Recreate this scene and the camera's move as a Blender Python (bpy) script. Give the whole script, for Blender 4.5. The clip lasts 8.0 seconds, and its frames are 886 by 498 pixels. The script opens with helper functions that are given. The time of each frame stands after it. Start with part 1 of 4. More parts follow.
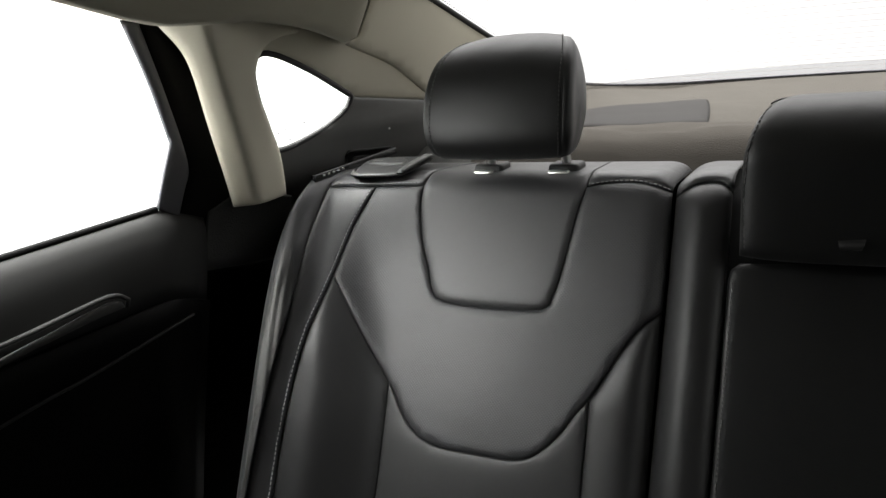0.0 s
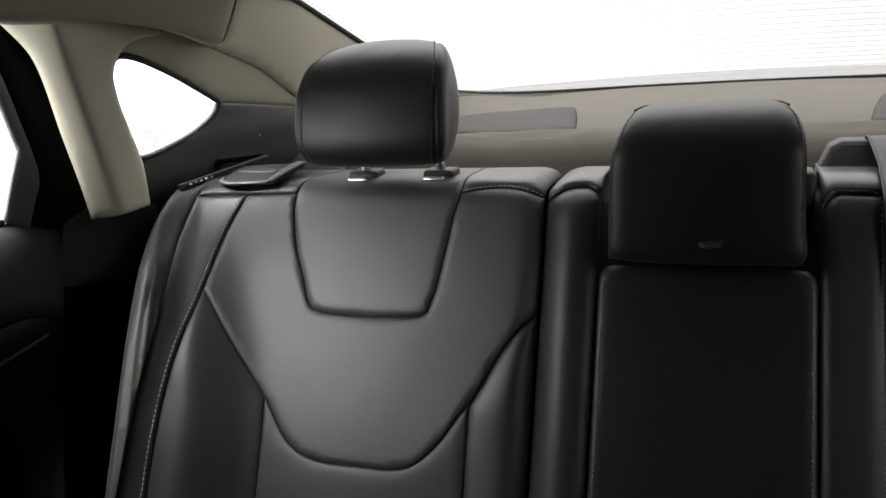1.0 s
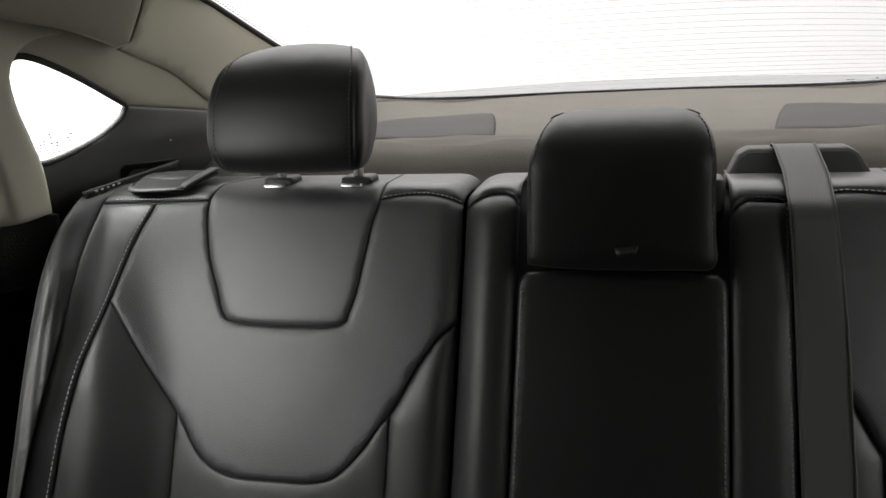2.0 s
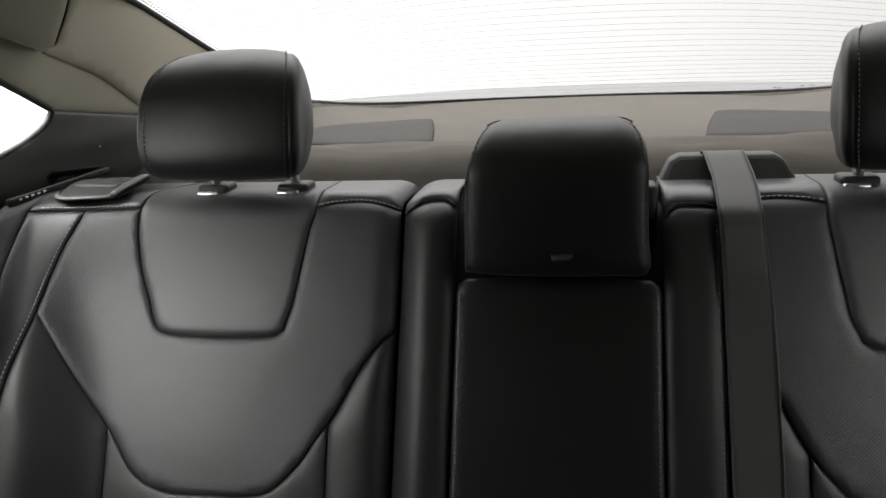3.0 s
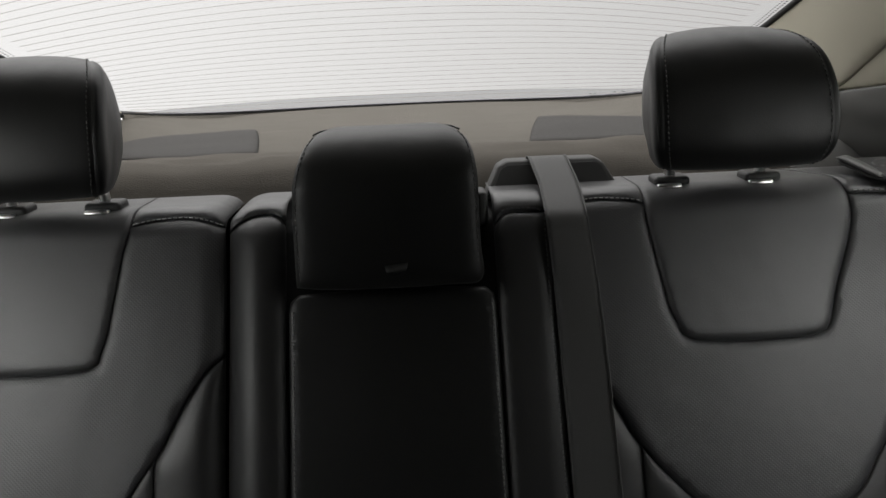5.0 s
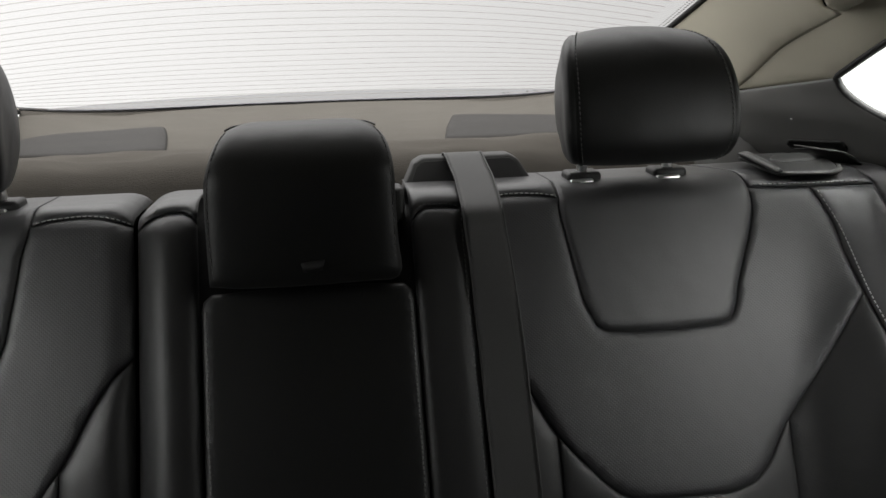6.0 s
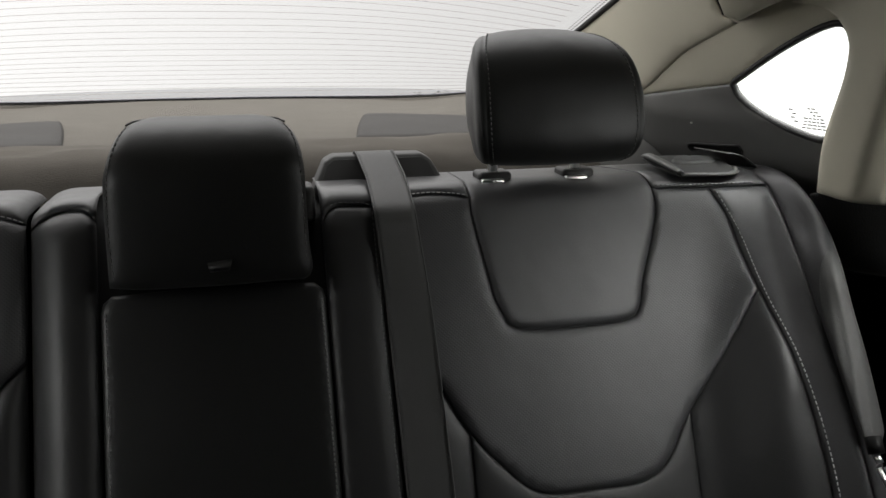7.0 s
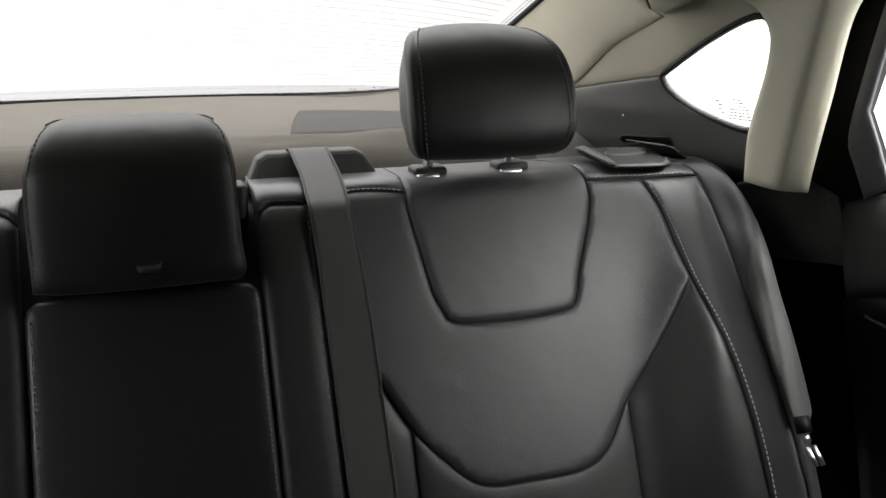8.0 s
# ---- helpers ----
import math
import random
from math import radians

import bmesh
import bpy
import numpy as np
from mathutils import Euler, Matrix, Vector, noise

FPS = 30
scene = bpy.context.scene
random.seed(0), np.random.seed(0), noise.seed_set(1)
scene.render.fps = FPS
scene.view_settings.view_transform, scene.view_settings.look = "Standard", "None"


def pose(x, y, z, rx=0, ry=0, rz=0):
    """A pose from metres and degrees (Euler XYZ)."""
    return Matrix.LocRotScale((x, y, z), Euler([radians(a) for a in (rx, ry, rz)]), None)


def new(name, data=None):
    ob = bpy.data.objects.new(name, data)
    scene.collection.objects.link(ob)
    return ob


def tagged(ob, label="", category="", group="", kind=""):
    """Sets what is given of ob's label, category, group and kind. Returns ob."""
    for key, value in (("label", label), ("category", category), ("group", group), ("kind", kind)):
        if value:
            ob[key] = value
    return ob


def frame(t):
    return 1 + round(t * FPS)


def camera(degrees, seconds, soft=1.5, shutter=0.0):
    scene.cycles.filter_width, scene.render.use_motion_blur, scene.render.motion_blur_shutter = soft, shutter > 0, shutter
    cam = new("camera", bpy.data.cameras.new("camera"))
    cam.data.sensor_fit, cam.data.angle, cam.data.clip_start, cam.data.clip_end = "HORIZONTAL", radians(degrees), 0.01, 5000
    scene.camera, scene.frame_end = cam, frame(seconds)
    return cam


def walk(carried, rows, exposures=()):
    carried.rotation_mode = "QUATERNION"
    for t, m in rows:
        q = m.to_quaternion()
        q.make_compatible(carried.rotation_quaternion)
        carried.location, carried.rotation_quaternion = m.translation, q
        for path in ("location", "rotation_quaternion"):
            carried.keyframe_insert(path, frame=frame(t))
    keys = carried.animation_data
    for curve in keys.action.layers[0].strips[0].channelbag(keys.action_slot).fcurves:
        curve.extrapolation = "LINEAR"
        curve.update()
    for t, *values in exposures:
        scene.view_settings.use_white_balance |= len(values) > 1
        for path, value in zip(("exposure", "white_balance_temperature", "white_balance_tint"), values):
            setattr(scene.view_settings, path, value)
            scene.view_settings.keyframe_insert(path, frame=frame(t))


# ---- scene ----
cam = camera(57.9, 8.0)
PATH = [
    (0.0, pose(0.0390, -0.9729, 1.1525, 75.27, 0, 30.00) @ pose(0, 0, 0, 0, 0, -5.36)),
    (0.5, pose(0.0361, -0.9655, 1.1508, 75.09, 0, 26.35) @ pose(0, 0, 0, 0, 0, -5.26)),
    (1.0, pose(0.0353, -0.9637, 1.1507, 75.02, 0, 20.90) @ pose(0, 0, 0, 0, 0, -4.34)),
    (1.5, pose(0.0344, -0.9579, 1.1505, 74.99, 0, 17.50) @ pose(0, 0, 0, 0, 0, -3.79)),
    (3.0, pose(0.0398, -0.9484, 1.1544, 75.00, 0, 10.87) @ pose(0, 0, 0, 0, 0, -2.76)),
    (3.5, pose(0.0424, -0.9447, 1.1557, 75.00, 0, 8.53) @ pose(0, 0, 0, 0, 0, -2.68)),
    (4.0, pose(0.0403, -0.9381, 1.1548, 75.10, 0, 5.71) @ pose(0, 0, 0, 0, 0, -2.38)),
    (4.5, pose(0.0413, -0.9331, 1.1546, 75.13, 0, 2.93) @ pose(0, 0, 0, 0, 0, -2.24)),
    (5.0, pose(0.0416, -0.9243, 1.1522, 75.07, 0, -1.22) @ pose(0, 0, 0, 0, 0, -2.44)),
    (6.5, pose(0.0396, -0.9237, 1.1451, 74.91, 0, -10.48) @ pose(0, 0, 0, 0, 0, -0.74)),
    (7.0, pose(0.0401, -0.9216, 1.1441, 74.91, 0, -13.97) @ pose(0, 0, 0, 0, 0, -0.01)),
    (7.5, pose(0.0454, -0.9220, 1.1422, 74.86, 0, -16.06) @ pose(0, 0, 0, 0, 0, -0.00)),
    (8.0, pose(0.0474, -0.9209, 1.1423, 74.65, 0, -18.18) @ pose(0, 0, 0, 0, 0, -0.33)),
]
EXPOSURE = [(0.0, -0.05), (3.0, -0.18), (3.5, -0.3), (4.0, -0.62), (4.5, -0.7), (5.2, -0.66), (6.5, -0.45), (7.0, -0.4), (7.5, -0.05), (8.0, 0.12)]
walk(cam, PATH, EXPOSURE)

# ---- light ----
world = bpy.data.worlds.new("bright_overcast")
scene.world = world
world.use_nodes = True
bg = world.node_tree.nodes["Background"]
bg.inputs[0].default_value = (0.955, 0.957, 0.93, 1)
bg.inputs[1].default_value = 1.0
# bright overcast sky: brightest ahead of the car and overhead, dimmer behind it,
# and a little brighter over one side than over the other
wt = world.node_tree
wco = wt.nodes.new("ShaderNodeTexCoord")
wsp = wt.nodes.new("ShaderNodeSeparateXYZ")
wt.links.new(wco.outputs["Generated"], wsp.inputs[0])
total = None
for axis, x0, x1, v0, v1 in (("Y", -0.95, -0.12, 12.0, 2.7), ("Z", 0.2, 0.95, 1.1, 5.5), ("X", -0.7, 0.7, 1.3, 0.75)):
    wmr = wt.nodes.new("ShaderNodeMapRange")
    wmr.interpolation_type = "SMOOTHSTEP"
    for name, v in (("From Min", x0), ("From Max", x1), ("To Min", v0), ("To Max", v1)):
        wmr.inputs[name].default_value = v
    wt.links.new(wsp.outputs[axis], wmr.inputs["Value"])
    if total is None:
        total = wmr.outputs[0]
        continue
    wmul = wt.nodes.new("ShaderNodeMath")
    wmul.operation = "MULTIPLY"
    wt.links.new(total, wmul.inputs[0])
    wt.links.new(wmr.outputs[0], wmul.inputs[1])
    total = wmul.outputs[0]
wt.links.new(total, bg.inputs[1])


# ---- materials ----
def material(name, color, rough=0.5, metal=0.0, spec=0.5):
    m = bpy.data.materials.new(name)
    m.use_nodes = True
    b = m.node_tree.nodes["Principled BSDF"]
    b.inputs["Base Color"].default_value = (*color, 1)
    b.inputs["Roughness"].default_value = rough
    b.inputs["Metallic"].default_value = metal
    b.inputs["Specular IOR Level"].default_value = spec
    return m


def node(m, kind, **values):
    n = m.node_tree.nodes.new(kind)
    for k, v in values.items():
        n.inputs[k.replace("_", " ")].default_value = v
    return n


def wire(m, a, b):
    m.node_tree.links.new(a, b)


def bsdf(m):
    return m.node_tree.nodes["Principled BSDF"]


def vary(m, scale, c0, c1, grain=900.0, bump=0.1, depth=0.0004, detail=4.0, r0=None, r1=None, stretch=(1, 1, 1)):
    """Colour that drifts between c0 and c1, and a fine bump."""
    co = node(m, "ShaderNodeTexCoord")
    mp = node(m, "ShaderNodeMapping", Scale=stretch)
    wire(m, co.outputs["Object"], mp.inputs["Vector"])
    big = node(m, "ShaderNodeTexNoise", Scale=scale, Detail=detail)
    wire(m, mp.outputs[0], big.inputs["Vector"])
    ramp = node(m, "ShaderNodeMix")
    ramp.data_type = "RGBA"
    ramp.inputs[6].default_value, ramp.inputs[7].default_value = (*c0, 1), (*c1, 1)
    wire(m, big.outputs["Fac"], ramp.inputs[0])
    wire(m, ramp.outputs[2], bsdf(m).inputs["Base Color"])
    fine = node(m, "ShaderNodeTexNoise", Scale=grain, Detail=3.0)
    wire(m, mp.outputs[0], fine.inputs["Vector"])
    bp = node(m, "ShaderNodeBump", Strength=bump, Distance=depth)
    wire(m, fine.outputs["Fac"], bp.inputs["Height"])
    wire(m, bp.outputs[0], bsdf(m).inputs["Normal"])
    if r0 is not None:
        rr = node(m, "ShaderNodeMapRange")
        rr.inputs["To Min"].default_value, rr.inputs["To Max"].default_value = r0, r1
        wire(m, big.outputs["Fac"], rr.inputs["Value"])
        wire(m, rr.outputs[0], bsdf(m).inputs["Roughness"])
    return bp, fine, mp


def soften(m, bp, scale, strength, depth):
    """Broad, shallow unevenness under the grain, as in stretched hide."""
    co = node(m, "ShaderNodeTexCoord")
    broad = node(m, "ShaderNodeTexNoise", Scale=scale, Detail=2.0)
    wire(m, co.outputs["Object"], broad.inputs["Vector"])
    b = node(m, "ShaderNodeBump", Strength=strength, Distance=depth)
    wire(m, broad.outputs["Fac"], b.inputs["Height"])
    wire(m, b.outputs[0], bp.inputs["Normal"])


def hide(name, c0, c1, r0, r1, broad=13, spec=0.5, fuzz=0.08):
    """Black leather: fine grain over the slack of stretched hide."""
    m = material(name, c0, r0, spec=spec)
    bsdf(m).inputs["Sheen Weight"].default_value = fuzz
    soften(m, vary(m, 9, c0, c1, 700, 0.25, 0.0006, r0=r0, r1=r1)[0], broad, 0.35, 0.006)
    return m


# caps, strips and wings: black hide lightened for the light they catch
LEATHER = hide("lit_black_leather", (0.021, 0.021, 0.0218), (0.029, 0.029, 0.0302), 0.38, 0.46)
# armrest hide blackened: shade over the middle place is in its colour
SMOOTH = hide("shaded_armrest_leather", (0.0045, 0.0047, 0.0047), (0.007, 0.0073, 0.0073), 0.4, 0.48, spec=0.3, fuzz=0.0)
# same hide again, darkened to paint in the headrests' unlit fronts
HEADL = hide("shaded_headrest_leather", (0.0035, 0.0037, 0.0037), (0.0055, 0.0058, 0.0058), 0.42, 0.5, spec=0.35, fuzz=0.06)
# yoke and insert share a black hide toned up for window light
YOKE_HIDE = hide("lit_yoke_leather", (0.014, 0.014, 0.0147), (0.02, 0.02, 0.021), 0.46, 0.54)
# bolster tone lowered for the shade on faces turned from the windows
BOLST = hide("shaded_bolster_leather", (0.008, 0.008, 0.0083), (0.012, 0.012, 0.0125), 0.42, 0.5, spec=0.3)
# near-black for door and trims: their deep shade is in the colour
SHADE_BLACK = material("shaded_black_plastic", (0.004, 0.004, 0.004), 0.6, spec=0.12)
vary(SHADE_BLACK, 14, (0.0016, 0.0016, 0.0016), (0.003, 0.003, 0.003), 1400, 0.3, 0.0005, r0=0.5, r1=0.65)
PERF = material("perforated_leather", (0.016, 0.016, 0.017), 0.45)
bp, fine, mp = vary(PERF, 8, (0.013, 0.013, 0.0139), (0.02, 0.02, 0.0214), 700, 0.2, 0.0005, r0=0.46, r1=0.54)
soften(PERF, bp, 13, 0.35, 0.006)
# rows of small punched holes, set diagonally
spin = node(PERF, "ShaderNodeMapping", Rotation=(radians(27), 0, 0))
wire(PERF, mp.outputs[0], spin.inputs["Vector"])
turn = node(PERF, "ShaderNodeMapping", Rotation=(0, radians(45), 0))
wire(PERF, spin.outputs[0], turn.inputs["Vector"])
split = node(PERF, "ShaderNodeSeparateXYZ")
wire(PERF, turn.outputs[0], split.inputs[0])
flat = node(PERF, "ShaderNodeCombineXYZ")
wire(PERF, split.outputs["X"], flat.inputs["X"])
wire(PERF, split.outputs["Z"], flat.inputs["Y"])
holes = node(PERF, "ShaderNodeTexVoronoi", Scale=330.0, Randomness=0.0)
holes.voronoi_dimensions = "2D"
wire(PERF, flat.outputs[0], holes.inputs["Vector"])
dot = node(PERF, "ShaderNodeMapRange")
dot.inputs["From Min"].default_value, dot.inputs["From Max"].default_value = 0.22, 0.34
wire(PERF, holes.outputs["Distance"], dot.inputs["Value"])
bp2 = node(PERF, "ShaderNodeBump", Strength=0.25, Distance=0.0007)
wire(PERF, dot.outputs[0], bp2.inputs["Height"])
wire(PERF, bp.outputs[0], bp2.inputs["Normal"])
wire(PERF, bp2.outputs[0], bsdf(PERF).inputs["Normal"])
PLASTIC = material("black_plastic", (0.02, 0.02, 0.02), 0.5, spec=0.3)
vary(PLASTIC, 14, (0.018, 0.018, 0.018), (0.028, 0.028, 0.0275), 1400, 0.3, 0.0005, r0=0.42, r1=0.58)
# same door moulding, lightened for the window light along the sill
SILL = material("lit_sill_plastic", (0.02, 0.02, 0.02), 0.55, spec=0.3)
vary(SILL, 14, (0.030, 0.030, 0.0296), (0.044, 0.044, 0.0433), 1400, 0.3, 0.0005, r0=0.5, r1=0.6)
GLOSS = material("gloss_black_plastic", (0.012, 0.012, 0.012), 0.18)
GREY = material("grey_trim", (0.11, 0.11, 0.12), 0.5, spec=0.25)
vary(GREY, 10, (0.10, 0.10, 0.108), (0.13, 0.13, 0.14), 900, 0.2)
BEIGE = material("beige_trim", (0.42, 0.39, 0.32), 0.7)
vary(BEIGE, 7, (0.48, 0.455, 0.365), (0.57, 0.54, 0.44), 1200, 0.25, 0.0005)
CLOTH = material("headliner_cloth", (0.42, 0.39, 0.32), 0.9)
vary(CLOTH, 9, (0.34, 0.325, 0.258), (0.42, 0.40, 0.317), 1600, 0.6, 0.0008)
CARPET = material("shelf_carpet", (0.07, 0.06, 0.05), 0.95, spec=0.1)
vary(CARPET, 22, (0.058, 0.0538, 0.047), (0.079, 0.0735, 0.0645), 800, 0.8, 0.002, stretch=(0.5, 1.6, 1))
ROLLC = material("shelf_roll_cloth", (0.05, 0.04, 0.035), 0.9, spec=0.1)
vary(ROLLC, 16, (0.045, 0.0412, 0.0358), (0.078, 0.0715, 0.0625), 800, 0.7, 0.0012, stretch=(0.4, 1.8, 1))
GRILLE = material("speaker_grille", (0.015, 0.014, 0.013), 0.75, spec=0.2)
vary(GRILLE, 30, (0.013, 0.012, 0.011), (0.019, 0.0175, 0.016), 1500, 0.5)
WEB = material("belt_webbing", (0.045, 0.043, 0.04), 0.6)
vary(WEB, 12, (0.023, 0.023, 0.0222), (0.034, 0.034, 0.033), 1300, 0.6, 0.0006, stretch=(1, 1, 0.25))
# outer belts' webbing, made paler for the light falling on it
WEBL = material("lit_belt_webbing", (0.06, 0.058, 0.055), 0.6)
vary(WEBL, 12, (0.032, 0.032, 0.0308), (0.047, 0.047, 0.045), 1300, 0.6, 0.0006, stretch=(1, 1, 0.25))
QTRIM = material("charcoal_trim_plastic", (0.06, 0.06, 0.058), 0.5)
vary(QTRIM, 11, (0.085, 0.085, 0.081), (0.125, 0.125, 0.12), 1500, 0.35, 0.0004, r0=0.42, r1=0.55)
FOOT = material("coarse_black_plastic", (0.03, 0.03, 0.03), 0.4)
vary(FOOT, 14, (0.03, 0.03, 0.0293), (0.045, 0.045, 0.044), 420, 0.9, 0.0016, r0=0.3, r1=0.42)
# guide rim toned lighter than its face for the light it catches
GUIDE = material("lit_guide_plastic", (0.02, 0.02, 0.02), 0.5, spec=0.2)
vary(GUIDE, 18, (0.035, 0.035, 0.034), (0.05, 0.05, 0.0485), 1500, 0.3, 0.0004)
HOUSING = material("dark_grey_plastic", (0.05, 0.05, 0.05), 0.45)
vary(HOUSING, 16, (0.05, 0.05, 0.0485), (0.07, 0.07, 0.068), 1500, 0.3, 0.0004)
SATIN = material("satin_metal", (0.68, 0.68, 0.67), 0.28, 1.0)
STITCH = material("grey_thread", (0.26, 0.26, 0.255), 0.85, spec=0.2)
RUBBER = material("black_rubber", (0.012, 0.012, 0.012), 0.6)
PAINT = material("silver_paint", (0.07, 0.071, 0.072), 0.4)
GLASS = material("window_glass", (0.95, 0.97, 0.96), 0.0)
bsdf(GLASS).inputs["Transmission Weight"].default_value = 1.0
bsdf(GLASS).inputs["IOR"].default_value = 1.02
TINT = bpy.data.materials.new("tinted_glass")
TINT.use_nodes = True
TINT.node_tree.nodes.clear()
clear = node(TINT, "ShaderNodeBsdfTransparent", Color=(0.41, 0.403, 0.409, 1))
shine = node(TINT, "ShaderNodeBsdfGlossy", Roughness=0.02)
blend = node(TINT, "ShaderNodeMixShader")
blend.inputs[0].default_value = 0.02
wire(TINT, clear.outputs[0], blend.inputs[1])
wire(TINT, shine.outputs[0], blend.inputs[2])
outp = node(TINT, "ShaderNodeOutputMaterial")
wire(TINT, blend.outputs[0], outp.inputs[0])
FRONT = material("dark_lining", (0.015, 0.015, 0.015), 0.9)
WIRE = material("heater_wire", (0.12, 0.1, 0.085), 0.6)
FLOORC = material("floor_carpet", (0.02, 0.02, 0.02), 0.95)
INK = material("grey_ink", (0.75, 0.7, 0.7), 0.8, spec=0.1)
THREAD = material("dark_thread", (0.075, 0.075, 0.074), 0.85, spec=0.2)


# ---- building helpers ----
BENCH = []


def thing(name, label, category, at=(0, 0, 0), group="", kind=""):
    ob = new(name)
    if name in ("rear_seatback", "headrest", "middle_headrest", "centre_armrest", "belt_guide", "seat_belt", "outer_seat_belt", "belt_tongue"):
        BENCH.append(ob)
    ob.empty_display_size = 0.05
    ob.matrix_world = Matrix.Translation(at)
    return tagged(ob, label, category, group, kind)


def link(name, bm, mat, parent=None, label="", smooth=True):
    me = bpy.data.meshes.new(name)
    bmesh.ops.recalc_face_normals(bm, faces=bm.faces)
    bm.to_mesh(me)
    bm.free()
    me.materials.append(mat)
    if smooth:
        me.polygons.foreach_set("use_smooth", [True] * len(me.polygons))
    ob = new(name, me)
    if parent:
        ob.parent = parent
        ob.matrix_parent_inverse = Matrix.Translation(-parent.matrix_basis.translation)
    if label:
        ob["label"] = label
    return ob


def part(name, bm, mat, parent, label="", smooth=True):
    return link(name, bm, mat, parent, label, smooth)


def structure(name, bm, mat, label, category, smooth=True):
    return tagged(link(name, bm, mat, None, "", smooth), label, category, "", "structure")


def box(bm, x0, x1, y0, y1, z0, z1, bevel=0.0, seg=2):
    m = Matrix.Translation(((x0 + x1) / 2, (y0 + y1) / 2, (z0 + z1) / 2)) @ Matrix.Diagonal((x1 - x0, y1 - y0, z1 - z0, 1))
    vs = bmesh.ops.create_cube(bm, size=1, matrix=m)["verts"]
    if bevel:
        es = list({e for v in vs for e in v.link_edges})
        bmesh.ops.bevel(bm, geom=es, offset=bevel, segments=seg, profile=0.5, affect="EDGES")
    return bm


def spline(pts, step=0.008, closed=False):
    """Catmull-Rom through the points, at about equal steps."""
    p = [Vector(q) for q in pts]
    n = len(p)
    out = []
    for i in range(n if closed else n - 1):
        a, b = p[i], p[(i + 1) % n]
        z = p[(i - 1) % n] if closed or i else a + (a - b)
        c = p[(i + 2) % n] if closed or i + 2 < n else b + (b - a)
        k = max(1, int((b - a).length / step))
        for j in range(k):
            t = j / k
            out.append(0.5 * ((2 * a) + (b - z) * t + (2 * z - 5 * a + 4 * b - c) * t * t + (3 * a - z - 3 * b + c) * t ** 3))
    if not closed:
        out.append(p[-1])
    return out


def tube(bm, pts, r, sides=6):
    """A round cord along the points."""
    rings = []
    for i, p in enumerate(pts):
        d = (pts[min(i + 1, len(pts) - 1)] - pts[max(i - 1, 0)]).normalized()
        a = d.orthogonal().normalized() if not rings else (ref - d * ref.dot(d)).normalized()
        ref = a
        b = d.cross(a)
        rings.append([bm.verts.new(p + r * (math.cos(k * math.tau / sides) * a + math.sin(k * math.tau / sides) * b)) for k in range(sides)])
    for u, v in zip(rings, rings[1:]):
        for k in range(sides):
            bm.faces.new((u[k], u[(k + 1) % sides], v[(k + 1) % sides], v[k]))
    bm.faces.new(rings[0])
    bm.faces.new(rings[-1])
    return bm


def sheet(bm, rows):
    """A grid of quads through rows of points."""
    vs = [[bm.verts.new(p) for p in r] for r in rows]
    for a, b in zip(vs, vs[1:]):
        for i in range(len(a) - 1):
            bm.faces.new((a[i], a[i + 1], b[i + 1], b[i]))
    return bm


def thicken(bm, d):
    bmesh.ops.recalc_face_normals(bm, faces=bm.faces)
    bmesh.ops.solidify(bm, geom=list(bm.faces), thickness=d)
    return bm


def smoothstep(a, b, x):
    t = min(1, max(0, (x - a) / (b - a)))
    return t * t * (3 - 2 * t)


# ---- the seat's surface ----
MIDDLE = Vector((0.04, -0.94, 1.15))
LEAN = math.tan(radians(27))
ROLL, RAD = 0.94, 0.048


def profile(v):
    """Side section of the seatback: leaning plane, then rolling over the top."""
    if v <= ROLL:
        return -(0.95 - v) * LEAN, v
    s = (v - ROLL) / math.cos(radians(27))
    a0 = radians(63)
    y, z = -(0.95 - ROLL) * LEAN, ROLL
    th = min(s / RAD, a0)
    y += RAD * (math.sin(a0) - math.sin(a0 - th))
    z += RAD * (math.cos(a0 - th) - math.cos(a0))
    y += max(0, s - RAD * a0)
    return y, z


def relief(x, v):
    """How far the cushions swell towards the middle of the cabin."""
    a = abs(x)
    # the side bolster swells forward lower down, and the wing turns in towards the middle
    h = 0.085 * smoothstep(0.54, 0.71, a) * smoothstep(-0.14, 0.10, (0.825 + 1.016 * (a - 0.681) - v) * 0.7) + 0.06 * smoothstep(0.70, 0.80, a)
    # both cushions roll down into the split
    h -= 0.014 * max(0.0, 1 - abs(x + 0.189) / 0.034) ** 2
    for c in (0.345, 0.457):
        h -= 0.007 * math.exp(-((a - c) / 0.026) ** 2 - ((v - 0.985) / 0.02) ** 2)
    return h


def on_seat(x, v, h=0.0):
    y, z = profile(v)
    # the tops round off at the split, the narrow middle top over a longer way
    d = x + 0.189
    drop, wide = (0.017, 0.03) if d < 0 else (0.020, 0.038)
    k = max(0.0, 1 - abs(d) / wide)
    fall = drop * (1 - math.sqrt(max(0.0, 1 - k * k)))
    p = Vector((x, y, z - fall * smoothstep(0.94, 0.985, v)))
    return p + (MIDDLE - p).normalized() * (relief(x, v) + h)


def on_wing(x, v, h=0.0):
    a = abs(x)
    dent = -0.007 * math.exp(-((a - 0.758) / 0.018) ** 2 - ((v - 0.895) / 0.03) ** 2)
    hump = 0.010 * math.exp(-((a - 0.785) / 0.02) ** 2 - ((v - 0.84) / 0.035) ** 2)
    return on_seat(x, v, h + dent + hump)


def on_fold(x, v, h=0.0):
    f = smoothstep(0.885, 0.81, v)
    return on_wing(x, v, h - 0.001 + 0.012 * f + f * (0.0022 if x < 0 else 0.0009) * math.sin(abs(x) * 380 + 2.5 * math.sin(v * 14)))


